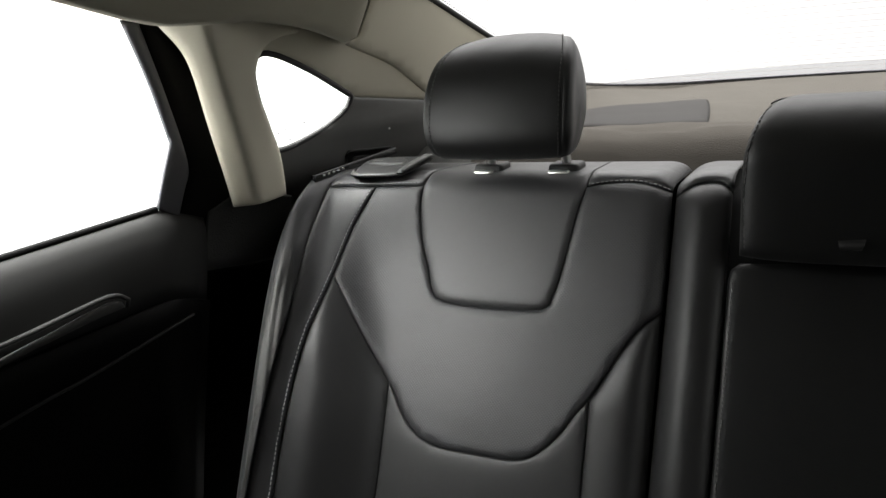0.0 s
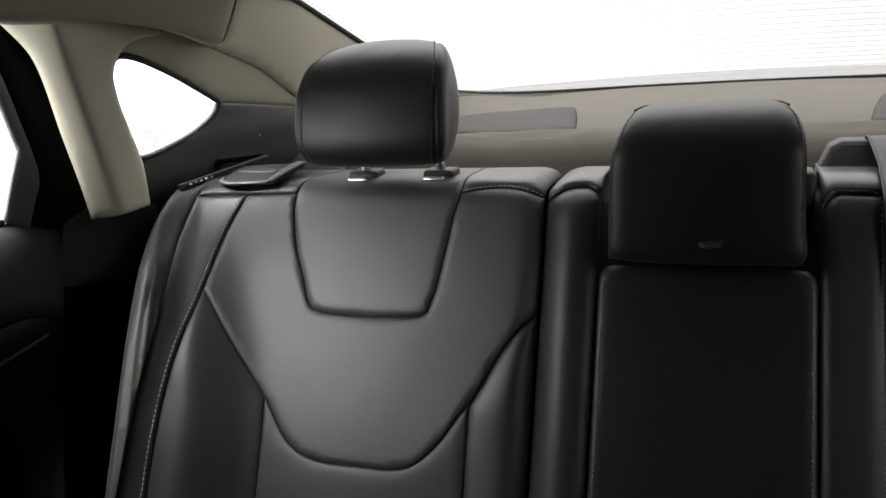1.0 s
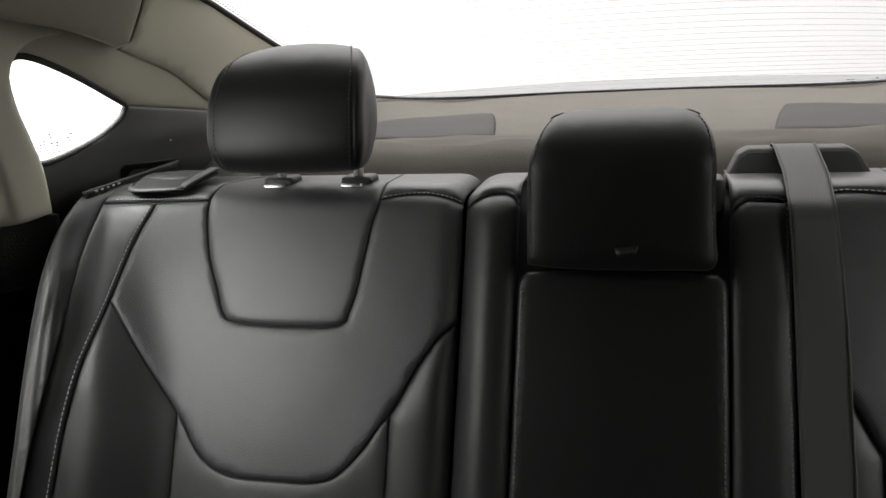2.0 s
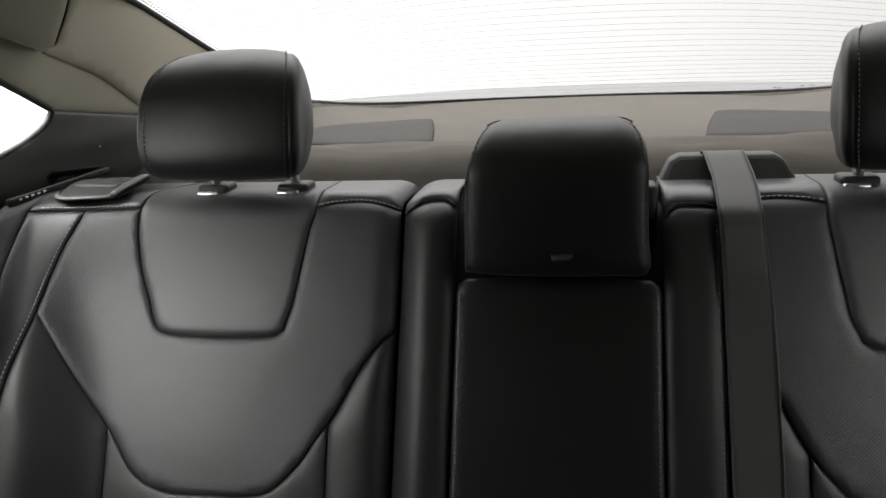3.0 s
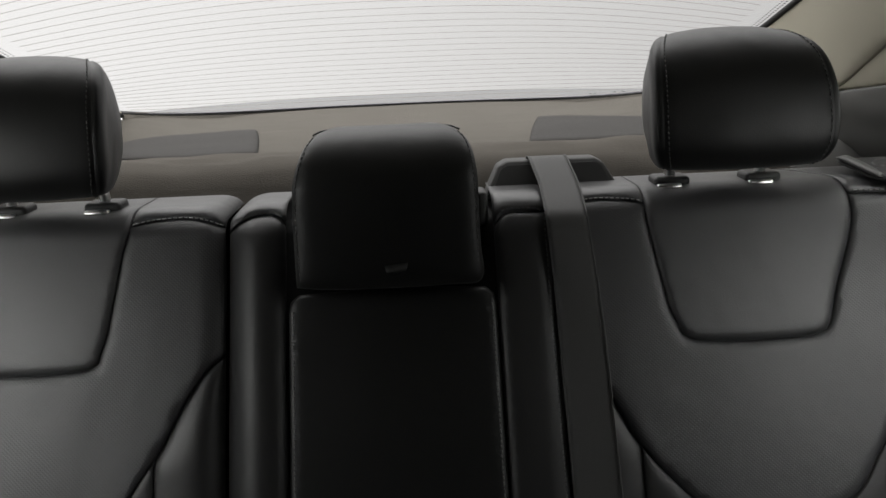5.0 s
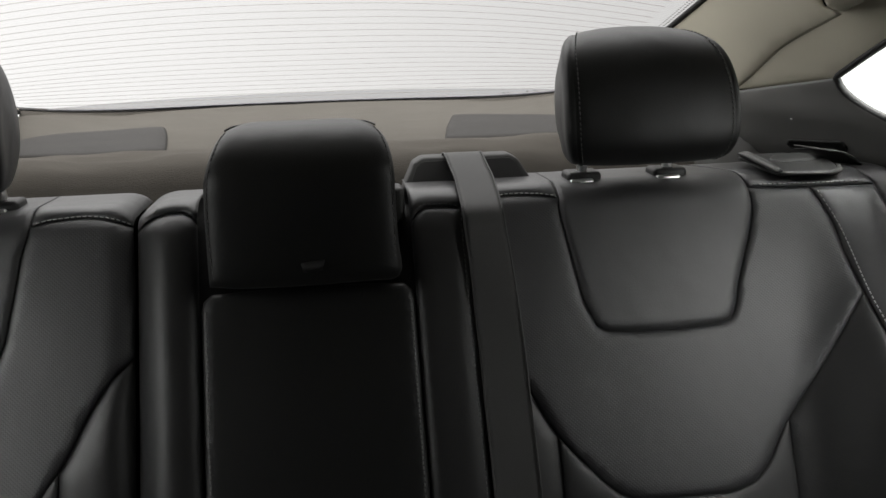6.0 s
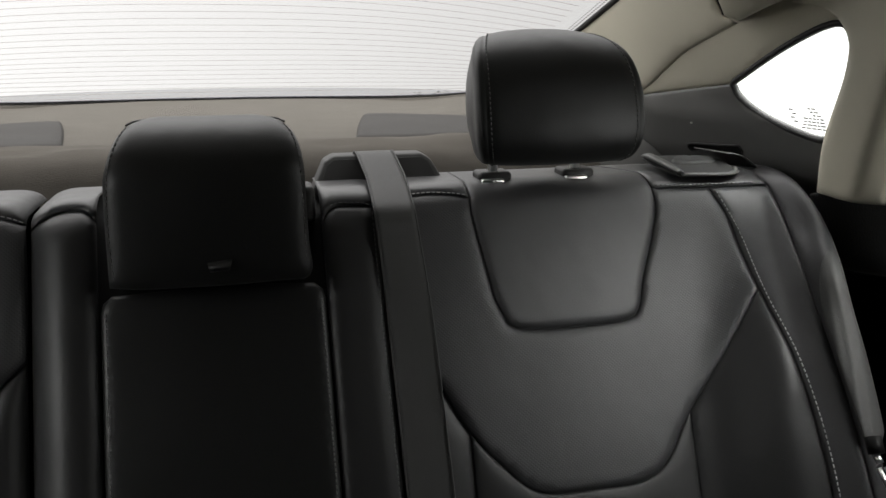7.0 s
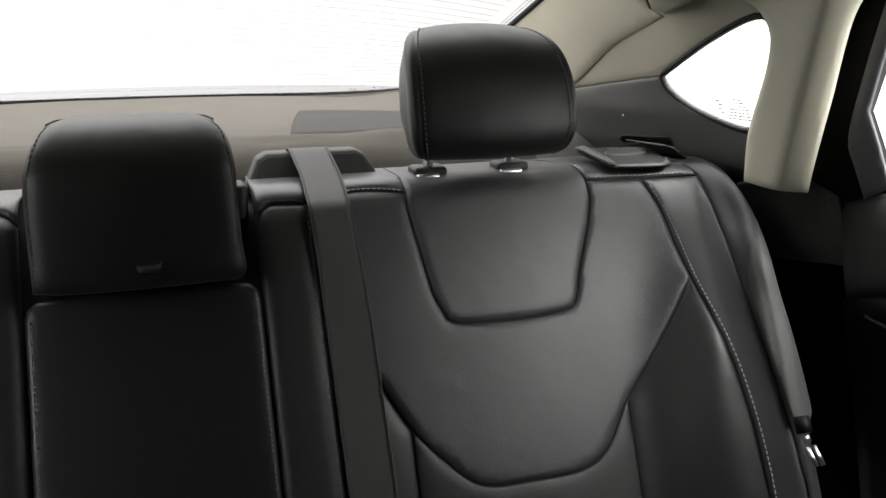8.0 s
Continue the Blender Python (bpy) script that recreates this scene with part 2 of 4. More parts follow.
def inside(poly, x, y):
    c = False
    for (x0, y0), (x1, y1) in zip(poly, poly[1:] + poly[:1]):
        if (y0 > y) != (y1 > y) and x < (x1 - x0) * (y - y0) / (y1 - y0) + x0:
            c = not c
    return c


def cushion(outline, puff=0.0045, edge=0.008, step=0.009, sharp=(), surface=on_seat, rise=0.0, skirt=0.02):
    """A padded panel over the outline (x, v): swelling from its sewn edges, with a skirt behind."""
    from mathutils.geometry import delaunay_2d_cdt
    poly = []
    for (x0, y0), (x1, y1) in zip(outline, outline[1:] + outline[:1]):
        n = max(1, int(math.hypot(x1 - x0, y1 - y0) / 0.005))
        poly += [(x0 + (x1 - x0) * i / n, y0 + (y1 - y0) * i / n) for i in range(n)]
    P = np.array(poly)
    Q = np.roll(P, -1, 0)
    def dist(x, y):
        d = Q - P
        t = np.clip(((x - P[:, 0]) * d[:, 0] + (y - P[:, 1]) * d[:, 1]) / np.maximum((d ** 2).sum(1), 1e-12), 0, 1)
        return float(np.sqrt(((P + d * t[:, None] - (x, y)) ** 2).sum(1).min()))
    pts = [Vector(p) for p in poly]
    n = len(pts)
    # a ring just inside the seam keeps the crease tight
    for i in range(n):
        t = pts[(i + 1) % n] - pts[i - 1]
        nn = Vector((-t.y, t.x)).normalized() * 0.0035
        for q in (pts[i] + nn, pts[i] - nn):
            if inside(poly, q.x, q.y) and dist(q.x, q.y) > 0.0028:
                pts.append(q)
    x0, y0 = P.min(0)
    x1, y1 = P.max(0)
    ny = int((y1 - y0) / (step * 0.87)) + 1
    for j in range(ny + 1):
        for i in range(int((x1 - x0) / step) + 2):
            x, y = x0 + (i + 0.5 * (j % 2)) * step, y0 + j * step * 0.87
            if inside(poly, x, y) and dist(x, y) > 0.0062:
                pts.append(Vector((x, y)))
    vs, es, fs, *_ = delaunay_2d_cdt(pts, [(i, (i + 1) % n) for i in range(n)], [], 1, 1e-6)
    bm = bmesh.new()
    made = []
    for p in vs:
        d = dist(p.x, p.y)
        k = max(0.0, 1 - d / edge)
        h = puff * (math.sqrt(max(0.0, 1 - k * k)) - 0.35)
        made.append(bm.verts.new(surface(p.x, p.y, h + rise)))
    for f in fs:
        bm.faces.new([made[i] for i in f])
    border = [e for e in bm.edges if e.is_boundary]
    new_geo = bmesh.ops.extrude_edge_only(bm, edges=border)["geom"]
    for v in new_geo:
        if isinstance(v, bmesh.types.BMVert):
            v.co += (v.co - MIDDLE).normalized() * skirt
    return bm


def stitches(line, surface=on_seat, gap=0.0052, long=0.0034, r=0.00075, rise=0.0045):
    """Short threads along a line of (x, v)."""
    bm = bmesh.new()
    pts = [surface(p.x, p.y, rise) for p in spline([(*q, 0) for q in line], 0.0008)]
    acc, want, on, run = 0.0, gap, False, []
    for a, b in zip(pts, pts[1:]):
        acc += (b - a).length
        run.append(a)
        if acc >= want:
            run.append(b)
            if on and len(run) > 1:
                tube(bm, run, r, 5)
            on = not on
            want = long if on else gap - long
            acc, run = 0.0, []
    return bm


def mirrored(pts, s):
    return [(s * x, *r) for x, *r in pts]


def curve2(pts, closed=False):
    return [(p.x, p.y) for p in spline([(*q, 0) for q in pts], 0.008, closed)]


# ---- seat outlines for the outer places, x measured outwards ----
BOTTOM = 0.44
STITCH_OUT = [(0.627, 0.948), (0.655, 0.897), (0.681, 0.825), (0.711, 0.748), (0.724, 0.675), (0.728, 0.6), (0.726, 0.52), (0.72, BOTTOM)]
THIN = [(0.715, 0.947), (0.7385, 0.88), (0.753, 0.787), (0.767, 0.7), (0.775, 0.62), (0.778, 0.53), (0.778, BOTTOM)]
V_OUT = [(0.681, 0.825), (0.62, 0.76), (0.556, 0.698), (0.522, 0.657), (0.498, 0.640)]
V_LOW = [(0.498, 0.640), (0.465, 0.632), (0.41, 0.632), (0.362, 0.633), (0.335, 0.640), (0.314, 0.656)]
V_IN = [(0.314, 0.656), (0.27, 0.702), (0.235, 0.76), (0.207, 0.796), (0.191, 0.815)]
YOKE_OUT = [(0.546, 0.951), (0.546, 0.925), (0.535, 0.88), (0.518, 0.842)]
YOKE_LOW = [(0.518, 0.842), (0.507, 0.815), (0.487, 0.804), (0.415, 0.801), (0.342, 0.805), (0.330, 0.818), (0.322, 0.838)]
YOKE_IN = [(0.322, 0.838), (0.3155, 0.875), (0.3095, 0.91), (0.303, 0.950)]
CAP_SEAM = [(0.303, 0.950), (0.279, 0.955), (0.243, 0.957), (0.215, 0.952), (0.192, 0.944)]
SPLIT = 0.190


def outer_place(parent, s):
    """One moulded outer seat place with its sewn panels."""
    def go(name, outline, mat=LEATHER, label="", **k):
        return part(name, cushion(mirrored(fitted(outline), s), **k), mat, parent, label)

    def fitted(o):
        # the wider seatback's outer seams sit a little further in
        if s < 0:
            return [(x + 0.003 * smoothstep(0.29, 0.31, x) * smoothstep(0.40, 0.33, x) * smoothstep(0.78, 0.84, v) * smoothstep(0.945, 0.92, v), v + 0.008 * smoothstep(0.192, 0.215, x) * smoothstep(0.31, 0.28, x) * smoothstep(0.655, 0.69, v) * smoothstep(0.83, 0.80, v)) for x, v in o]
        return [(x - 0.009 * smoothstep(0.45, 0.55, x) * smoothstep(0.76, 0.72, x) * smoothstep(0.93, 0.86, v) - 0.004 * smoothstep(0.28, 0.30, x) * smoothstep(0.40, 0.33, x) * smoothstep(0.78, 0.84, v) * smoothstep(0.955, 0.93, v), v) for x, v in o]

    so, th = curve2(STITCH_OUT), curve2(THIN)
    vo, vl, vi = curve2(V_OUT), curve2(V_LOW), curve2(V_IN)
    yo, yl, yi = curve2(YOKE_OUT), curve2(YOKE_LOW), curve2(YOKE_IN)
    cs = curve2(CAP_SEAM)
    def parted(c, q):
        i = min(range(len(c)), key=lambda k: math.dist(c[k], q))
        return c[:i] + [q], [q] + c[i + 1:]
    upper, lower = parted(so, (0.681, 0.825))
    # perforated centre, round the yoke
    ins = upper + vo[1:] + vl[1:] + vi[1:] + [(SPLIT, 0.88)] + cs[::-1] + yi[::-1][1:] + yl[::-1][1:] + yo[::-1][1:]
    go("insert_panel", ins, PERF, "perforated black leather centre panel, toned up for its light")
    yoke = yo + yl[1:] + yi[1:] + [(0.301, 0.985), (0.298, 1.04), (0.498, 1.04), (0.52, 1.02), (0.540, 0.985)]
    go("yoke_panel", yoke, YOKE_HIDE, "smooth black leather panel under the headrest, toned up for its light", puff=0.005, edge=0.010, step=0.006)
    go("shoulder_strip", so + [(0.75, BOTTOM)] + th[::-1], puff=0.004, edge=0.010)
    mid = [(0.556, 0.698), (0.552, 0.6), (0.550, BOTTOM)]
    vo_a, vo_b = parted(vo, (0.556, 0.698))
    go("outer_bolster", lower + mid[::-1] + vo_a[::-1][1:-1], BOLST, puff=0.004, edge=0.02)
    vi_a, vi_b = parted(vi, (0.27, 0.702))
    go("lower_panel", mid + [(0.262, BOTTOM), (0.268, 0.61)] + vi_a[::-1] + vl[::-1][1:] + vo_b[::-1][1:-1], BOLST, puff=0.002, edge=0.02)
    go("inner_bolster", vi_b + [(SPLIT, BOTTOM), (0.262, BOTTOM), (0.268, 0.61)], BOLST, puff=0.011 if s < 0 else 0.008, edge=0.045)
    go("top_cap", [(0.546, 0.951), (0.627, 0.948), (0.715, 0.947), (0.705, 0.975), (0.68, 1.0), (0.65, 1.04), (0.498, 1.04), (0.52, 1.02), (0.54, 0.985)], puff=0.006)
    go("top_cap", cs + [(SPLIT, 0.97), (SPLIT, 1.0), (SPLIT, 1.04), (0.298, 1.04), (0.301, 0.985)], puff=0.011 if s < 0 else 0.008, edge=0.03 if s < 0 else 0.016)
    wing = [(0.69, 1.03), (0.692, 0.995), (0.703, 0.965)] + th + curve2([(0.79, BOTTOM), (0.797, 0.55), (0.801, 0.65), (0.804, 0.73), (0.804, 0.80), (0.800, 0.855), (0.785, 0.91), (0.760, 0.95), (0.737, 0.985), (0.725, 1.03)])
    go("side_wing", wing, puff=0.005, edge=0.014, surface=on_wing)
    for line in ([(x + 0.008, v) for x, v in STITCH_OUT[:-1]], [(0.55, 0.9555), (0.627, 0.9535), (0.70, 0.953)], [(x, v + 0.0035) for x, v in CAP_SEAM]):
        part("stitching", stitches(mirrored(fitted(line), s)), STITCH, parent, "pale grey stitching")


def latch(parent, s):
    """Release lever in a shallow tray that tips up towards the rear, with a raised rim in front and at its inner side."""
    def tray(x, y, h=0.0):
        return Vector((x, y - 0.29 * h, 0.968 + 0.30 * (y - 0.008) + 0.96 * h))

    def lay(name, o, mat, on, label, **k):
        return part(name, cushion(mirrored(o, s), surface=tray, **k), mat, on, label)

    o = curve2([(0.557, 0.053), (0.566, 0.03), (0.574, 0.01), (0.583, -0.002), (0.62, -0.005), (0.656, -0.006), (0.670, 0.004), (0.673, 0.022), (0.668, 0.045), (0.64, 0.056), (0.585, 0.058)], True)
    bez = lay("latch_bezel", o, PLASTIC, parent, "dark grey plastic latch bezel", puff=0.003, edge=0.006, step=0.006, skirt=0.016)
    o = curve2([(0.592, 0.029), (0.625, 0.026), (0.662, 0.031), (0.656, 0.048), (0.602, 0.049)], True)
    lay("latch_lever", o, PLASTIC, bez, "dark grey release lever", puff=0.003, edge=0.004, step=0.006, rise=0.002, skirt=0.004)
    o = [(0.555, 0.054), (0.5785, -0.001), (0.591, 0.001), (0.583, 0.03), (0.571, 0.057)]
    lay("inner_rim", o, HOUSING, parent, "grey plastic inner rim of the tray", puff=0.004, edge=0.005, step=0.005, rise=0.005, skirt=0.010)
    o = curve2([(0.585, -0.004), (0.62, -0.0075), (0.655, -0.0085), (0.671, 0.0), (0.676, 0.014)]) + curve2([(0.670, 0.015), (0.665, 0.005), (0.652, -0.001), (0.62, 0.0), (0.588, 0.003)])
    lay("front_rim", o, HOUSING, bez, "paler front rim", puff=0.003, edge=0.004, step=0.004, rise=0.003, skirt=0.01)


def sleeve(parent, x, y, z):
    bm = bmesh.new()
    box(bm, x - 0.022, x + 0.022, y - 0.016, y + 0.018, z - 0.02, z + 0.009, 0.0055, 4)
    sl = part("post_sleeve", bm, PLASTIC, parent, "black plastic headrest sleeve")
    bm = bmesh.new()
    box(bm, x - 0.02, x + 0.010, y - 0.0225, y - 0.012, z - 0.012, z + 0.001, 0.0025, 3)
    part("release_button", bm, SATIN, sl, "bright release button")


# ---- outer headrests ----
def rounded(bm, size, power, seg=(28, 20), center=(0, 0, 0), shape=None):
    """A soft block: a superellipsoid of the given half sizes, reshaped point by point."""
    def sp(c, e):
        return math.copysign(abs(c) ** e, c)
    nu, nv = seg
    rows = []
    for j in range(nv + 1):
        ph = -math.pi / 2 + math.pi * j / nv
        row = []
        for i in range(nu):
            th = math.tau * i / nu
            x = size[0] * sp(math.cos(ph), power[1]) * sp(math.cos(th), power[0])
            y = size[1] * sp(math.cos(ph), power[1]) * sp(math.sin(th), power[0])
            z = size[2] * sp(math.sin(ph), power[1])
            q = Vector((x, y, z))
            if shape:
                q = shape(q)
            row.append(bm.verts.new(q + Vector(center)))
        rows.append(row)
    for a, b in zip(rows, rows[1:]):
        for i in range(nu):
            bm.faces.new((a[i], a[(i + 1) % nu], b[(i + 1) % nu], b[i]))
    bmesh.ops.remove_doubles(bm, verts=list(bm.verts), dist=1e-5)
    return bm


def loft_block(name, outline, mat, parent, place, rings):
    """A closed soft block: the outline carried back through rings of (depth, scale)."""
    bm = bmesh.new()
    cx = sum(p[0] for p in outline) / len(outline)
    cz = sum(p[1] for p in outline) / len(outline)
    loops = [[bm.verts.new(place(cx + (x - cx) * k, cz + (z - cz) * k, -d)) for x, z in outline] for d, k in rings]
    n = len(outline)
    for a, b in zip(loops, loops[1:]):
        for i in range(n):
            bm.faces.new((a[i], a[(i + 1) % n], b[(i + 1) % n], b[i]))
    bm.faces.new(loops[-1])
    return part(name, bm, mat, parent)


def headrest(x):
    hr = thing("headrest", "black leather headrest with stitched edges on two chrome posts", "headrest", (x, 0, 0.96), "outer headrests")
    outward = math.copysign(1, x)
    side_view = spline([(*q, 0) for q in [(-0.080, 1.002), (-0.096, 1.016), (-0.100, 1.038), (-0.094, 1.07), (-0.083, 1.10), (-0.066, 1.124), (-0.042, 1.1395), (-0.012, 1.1445), (0.012, 1.136), (0.028, 1.112), (0.030, 1.07), (0.02, 1.03), (0.0, 1.010), (-0.04, 1.002)]], 0.005, True)
    mid_y, mid_z = -0.035, 1.064

    def at(k, u, grow=0.0):
        """Point k round the side view, u from end to end."""
        q = side_view[k % len(side_view)]
        f = 1.02 + 0.08 * (1 - abs(u) ** 2.4) - 0.05 + grow
        low = 0.4 if q.y < mid_z else 1.0
        u *= 1 - (0.17 if u * outward > 0 else 0.06) * max(0.0, (q.y - 1.045) / 0.099) ** 2.6 - 0.10 * max(0.0, (1.07 - q.y) / 0.068) ** 4
        q3 = Vector((x + 0.090 * u * (1 - 0.30 * smoothstep(-0.075, 0.03, q.x)), mid_y + (q.x - mid_y) * f, mid_z + (q.y - mid_z) * (1 + (f - 1) * low)))
        return MIDDLE + (q3 - MIDDLE) * 1.05

    n = len(side_view)
    bm = bmesh.new()
    us = np.linspace(-1, 1, 25)
    grid = [[bm.verts.new(at(k, u, -0.018 * smoothstep(0.93, 1.0, abs(u)))) for k in range(n)] for u in us]
    for a, b in zip(grid, grid[1:]):
        for k in range(n):
            bm.faces.new((a[k], a[(k + 1) % n], b[(k + 1) % n], b[k]))
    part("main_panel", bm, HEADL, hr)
    for sd in (-1, 1):
        bm = bmesh.new()
        c = MIDDLE + (Vector((x + sd * 0.085, mid_y, mid_z)) - MIDDLE) * 1.05
        loops = []
        flat_x = sum(at(k, sd).x for k in range(n)) / n
        for out, f in ((0.0, 0.982), (0.003, 0.986), (0.007, 0.965), (0.011, 0.915), (0.0145, 0.82), (0.017, 0.6), (0.018, 0.2)):
            w = (f / 0.986) ** 2
            loops.append([bm.verts.new(Vector((at(k, sd).x * w + flat_x * (1 - w) + sd * out, *(c + (at(k, sd) - c) * f).yz))) for k in range(n)])
        for a, b in zip(loops, loops[1:]):
            for k in range(n):
                bm.faces.new((a[k], a[(k + 1) % n], b[(k + 1) % n], b[k]))
        bm.faces.new(loops[-1])
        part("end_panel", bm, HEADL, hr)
        bm = bmesh.new()
        threads = [at(k, sd * 0.955, 0.006) for k in range(0, n)]
        for k in range(n):
            a, b = threads[k], threads[(k + 1) % n]
            tube(bm, [a, a + (b - a) * 0.6], 0.0007, 5)
        part("stitching", bm, THREAD, hr, "grey stitching")
    for px in (0.345, 0.457):
        q = math.copysign(px, x)
        bm = bmesh.new()
        tube(bm, [Vector((q, 0.048, 0.94)), Vector((q, 0.045, 0.975)), Vector((q, 0.036, 1.035))], 0.0064, 16)
        part("post", bm, SATIN, hr, "chrome post")
    return hr


seat40 = thing("rear_seatback", "black leather rear seatback with perforated panel, upright beside the door", "seatback", (-0.45, 0.05, 0.42), "rear seatbacks")
outer_place(seat40, -1)
seat60 = thing("rear_seatback", "wider black leather rear seatback holding the middle place", "seatback", (0.35, 0.05, 0.42), "rear seatbacks")
outer_place(seat60, 1)
for st, s in ((seat40, -1), (seat60, 1)):
    latch(st, s)
    for px in (0.345, 0.457):
        sleeve(st, s * px, 0.046, 0.966)
    bm = bmesh.new()
    x0, x1 = (-0.74, -0.2) if s < 0 else (-0.18, 0.74)
    rows = [[Vector((xx, -(0.95 - v) * LEAN + 0.03, v)) for xx in (x0, x1)] for v in (0.42, 0.93)]
    rows += [[Vector((xx, 0.10, v)) for xx in (x0, x1)] for v in (0.955, 0.90)] + [[Vector((xx, -(0.95 - 0.42) * LEAN + 0.12, 0.42)) for xx in (x0, x1)]] + [rows[0]]
    sheet(bm, rows)
    # near-black, so the gap under the middle headrest reads as shade
    part("back_shell", bm, SHADE_BLACK, st, "backing shell, coloured black for the shade in the gap")
headrest(-0.384)
headrest(0.384)

# middle place: two narrow bolsters, folded armrest, headrest
for s in (-1, 1):
    if s < 0:
        SEAM = curve2([(SPLIT - 0.003, 0.938), (0.179, 0.947), (0.168, 0.954), (0.152, 0.958), (0.138, 0.958), (0.128, 0.953), (0.1215, 0.943)])
    else:
        SEAM = curve2([(SPLIT - 0.003, 0.945), (0.176, 0.947), (0.155, 0.948), (0.139, 0.948), (0.130, 0.943), (0.124, 0.935), (0.1215, 0.925)])
    o = [(0.1215, BOTTOM), (SPLIT - 0.003, BOTTOM), (SPLIT - 0.003, 0.90), (SPLIT - 0.003, 0.925)] + SEAM
    part("middle_bolster", cushion(mirrored(o, s), puff=0.016 if s < 0 else 0.008, edge=0.036 if s < 0 else 0.02), BOLST, seat60)
    o = SEAM[::-1] + [(SPLIT - 0.003, 0.95), (SPLIT - 0.004, 1.0), (SPLIT - 0.006, 1.04), (0.1215, 1.04)]
    part("top_cap", cushion(mirrored(o, s), puff=0.011 if s < 0 else 0.008, edge=0.03 if s < 0 else 0.016), LEATHER, seat60)
part("stitching", stitches([(0.128, 0.946), (0.138, 0.952), (0.155, 0.952), (0.172, 0.951), (0.1815, 0.943), (0.182, 0.92), (0.182, 0.8), (0.183, 0.6), (0.183, 0.46)], rise=0.006), THREAD, seat60, "dark grey stitching")
arm = thing("centre_armrest", "black leather centre armrest folded up into the seatback", "armrest", (0, -0.2, 0.42))
o = [(-0.1195, BOTTOM), (0.1195, BOTTOM), (0.1195, 0.853), (0.117, 0.863), (0.108, 0.870), (0.0, 0.874), (-0.108, 0.870), (-0.117, 0.863), (-0.1195, 0.853)]
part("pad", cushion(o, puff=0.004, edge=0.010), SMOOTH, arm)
for s in (-1, 1):
    part("stitching", stitches([(s * 0.1145, 0.858), (s * 0.1145, 0.6), (s * 0.1145, 0.46)], rise=0.004), THREAD, arm, "dark grey stitching")
mid = thing("middle_headrest", "wide black leather headrest lowered on the middle place", "headrest", (0, 0, 0.88))


def on_mid(u, v, h=0.0):
    """Front of the middle headrest, rolling back over its top."""
    r, v0 = 0.066, 0.9875
    if v <= v0:
        return Vector((u, -0.092 + 0.08 * (v - 0.89) - h + 0.6 * u * u, v))
    a = min((v - v0) / r, 2.7)
    y0 = -0.092 + 0.08 * (v0 - 0.89) + 0.6 * u * u
    return Vector((u, y0 + r * (1 - math.cos(a)) - h * math.cos(a), v0 + r * math.sin(a) + h * math.sin(a)))


corner = [(0.1005, 0.97), (0.1005, 1.0), (0.0995, 1.018), (0.097, 1.036), (0.0915, 1.056), (0.085, 1.071), (0.077, 1.084), (0.070, 1.098), (0.066, 1.125), (0.064, 1.15)]
o = curve2([(-0.102, 0.892), (-0.1015, 0.93)] + [(-x + 0.007 * smoothstep(0.98, 1.05, v), v) for x, v in corner]) + curve2(corner[::-1] + [(0.1015, 0.93), (0.101, 0.892), (0.06, 0.889), (-0.06, 0.889), (-0.102, 0.892)])[:-1]
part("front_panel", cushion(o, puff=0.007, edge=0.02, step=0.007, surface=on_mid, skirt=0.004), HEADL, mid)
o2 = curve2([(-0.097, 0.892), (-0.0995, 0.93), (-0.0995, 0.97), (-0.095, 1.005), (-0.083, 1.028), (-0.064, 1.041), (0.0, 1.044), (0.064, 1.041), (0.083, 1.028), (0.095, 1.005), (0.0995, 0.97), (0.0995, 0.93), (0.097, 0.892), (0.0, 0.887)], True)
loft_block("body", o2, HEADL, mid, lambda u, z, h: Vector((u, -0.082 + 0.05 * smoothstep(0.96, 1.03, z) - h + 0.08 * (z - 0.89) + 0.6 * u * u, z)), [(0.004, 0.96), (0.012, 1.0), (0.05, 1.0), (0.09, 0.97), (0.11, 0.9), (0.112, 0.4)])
for sd in (-1, 1):
    part("stitching", stitches([(sd * x + (0.007 * smoothstep(0.98, 1.05, v) if sd < 0 else 0.0), v) for x, v in ((0.0955, 0.895), (0.0975, 0.93), (0.097, 0.97), (0.0965, 1.0), (0.0955, 1.018), (0.093, 1.036), (0.0875, 1.055), (0.081, 1.069))], surface=on_mid, rise=0.0018), THREAD, mid, "dark grey stitching")
for sd in (-1, 1):
    bm = bmesh.new()
    tube(bm, [on_mid(sd * p.x + (0.007 if sd < 0 else 0.0), p.y, 0.0012) for p in spline([(0.084, 1.071, 0), (0.0765, 1.084, 0), (0.066, 1.092, 0), (0.05, 1.094, 0)], 0.004)], 0.0011, 6)
    part("piping", bm, RUBBER, mid, "dark piping at the top corner")
bm = bmesh.new()
box(bm, 0.1, 0.117, 0.005, 0.045, 0.93, 0.972, 0.006, 3)
part("side_bracket", bm, PLASTIC, mid, "black bracket beside the cushion")
bm = bmesh.new()
rows = []
for t in np.linspace(0, 1, 7):
    rows.append([Vector((-0.004 + 0.025 * u + 0.003 * t * (1 - 2 * u), -0.0985 - 0.006 * math.sin(math.pi * t) - 0.002 * u, 0.917 - 0.011 * t + 0.003 * u - 0.001 * u * t)) for u in np.linspace(0, 1, 5)])
sheet(bm, rows)
thicken(bm, 0.0012)
part("pull_tab", bm, RUBBER, mid, "small black cloth pull tab")

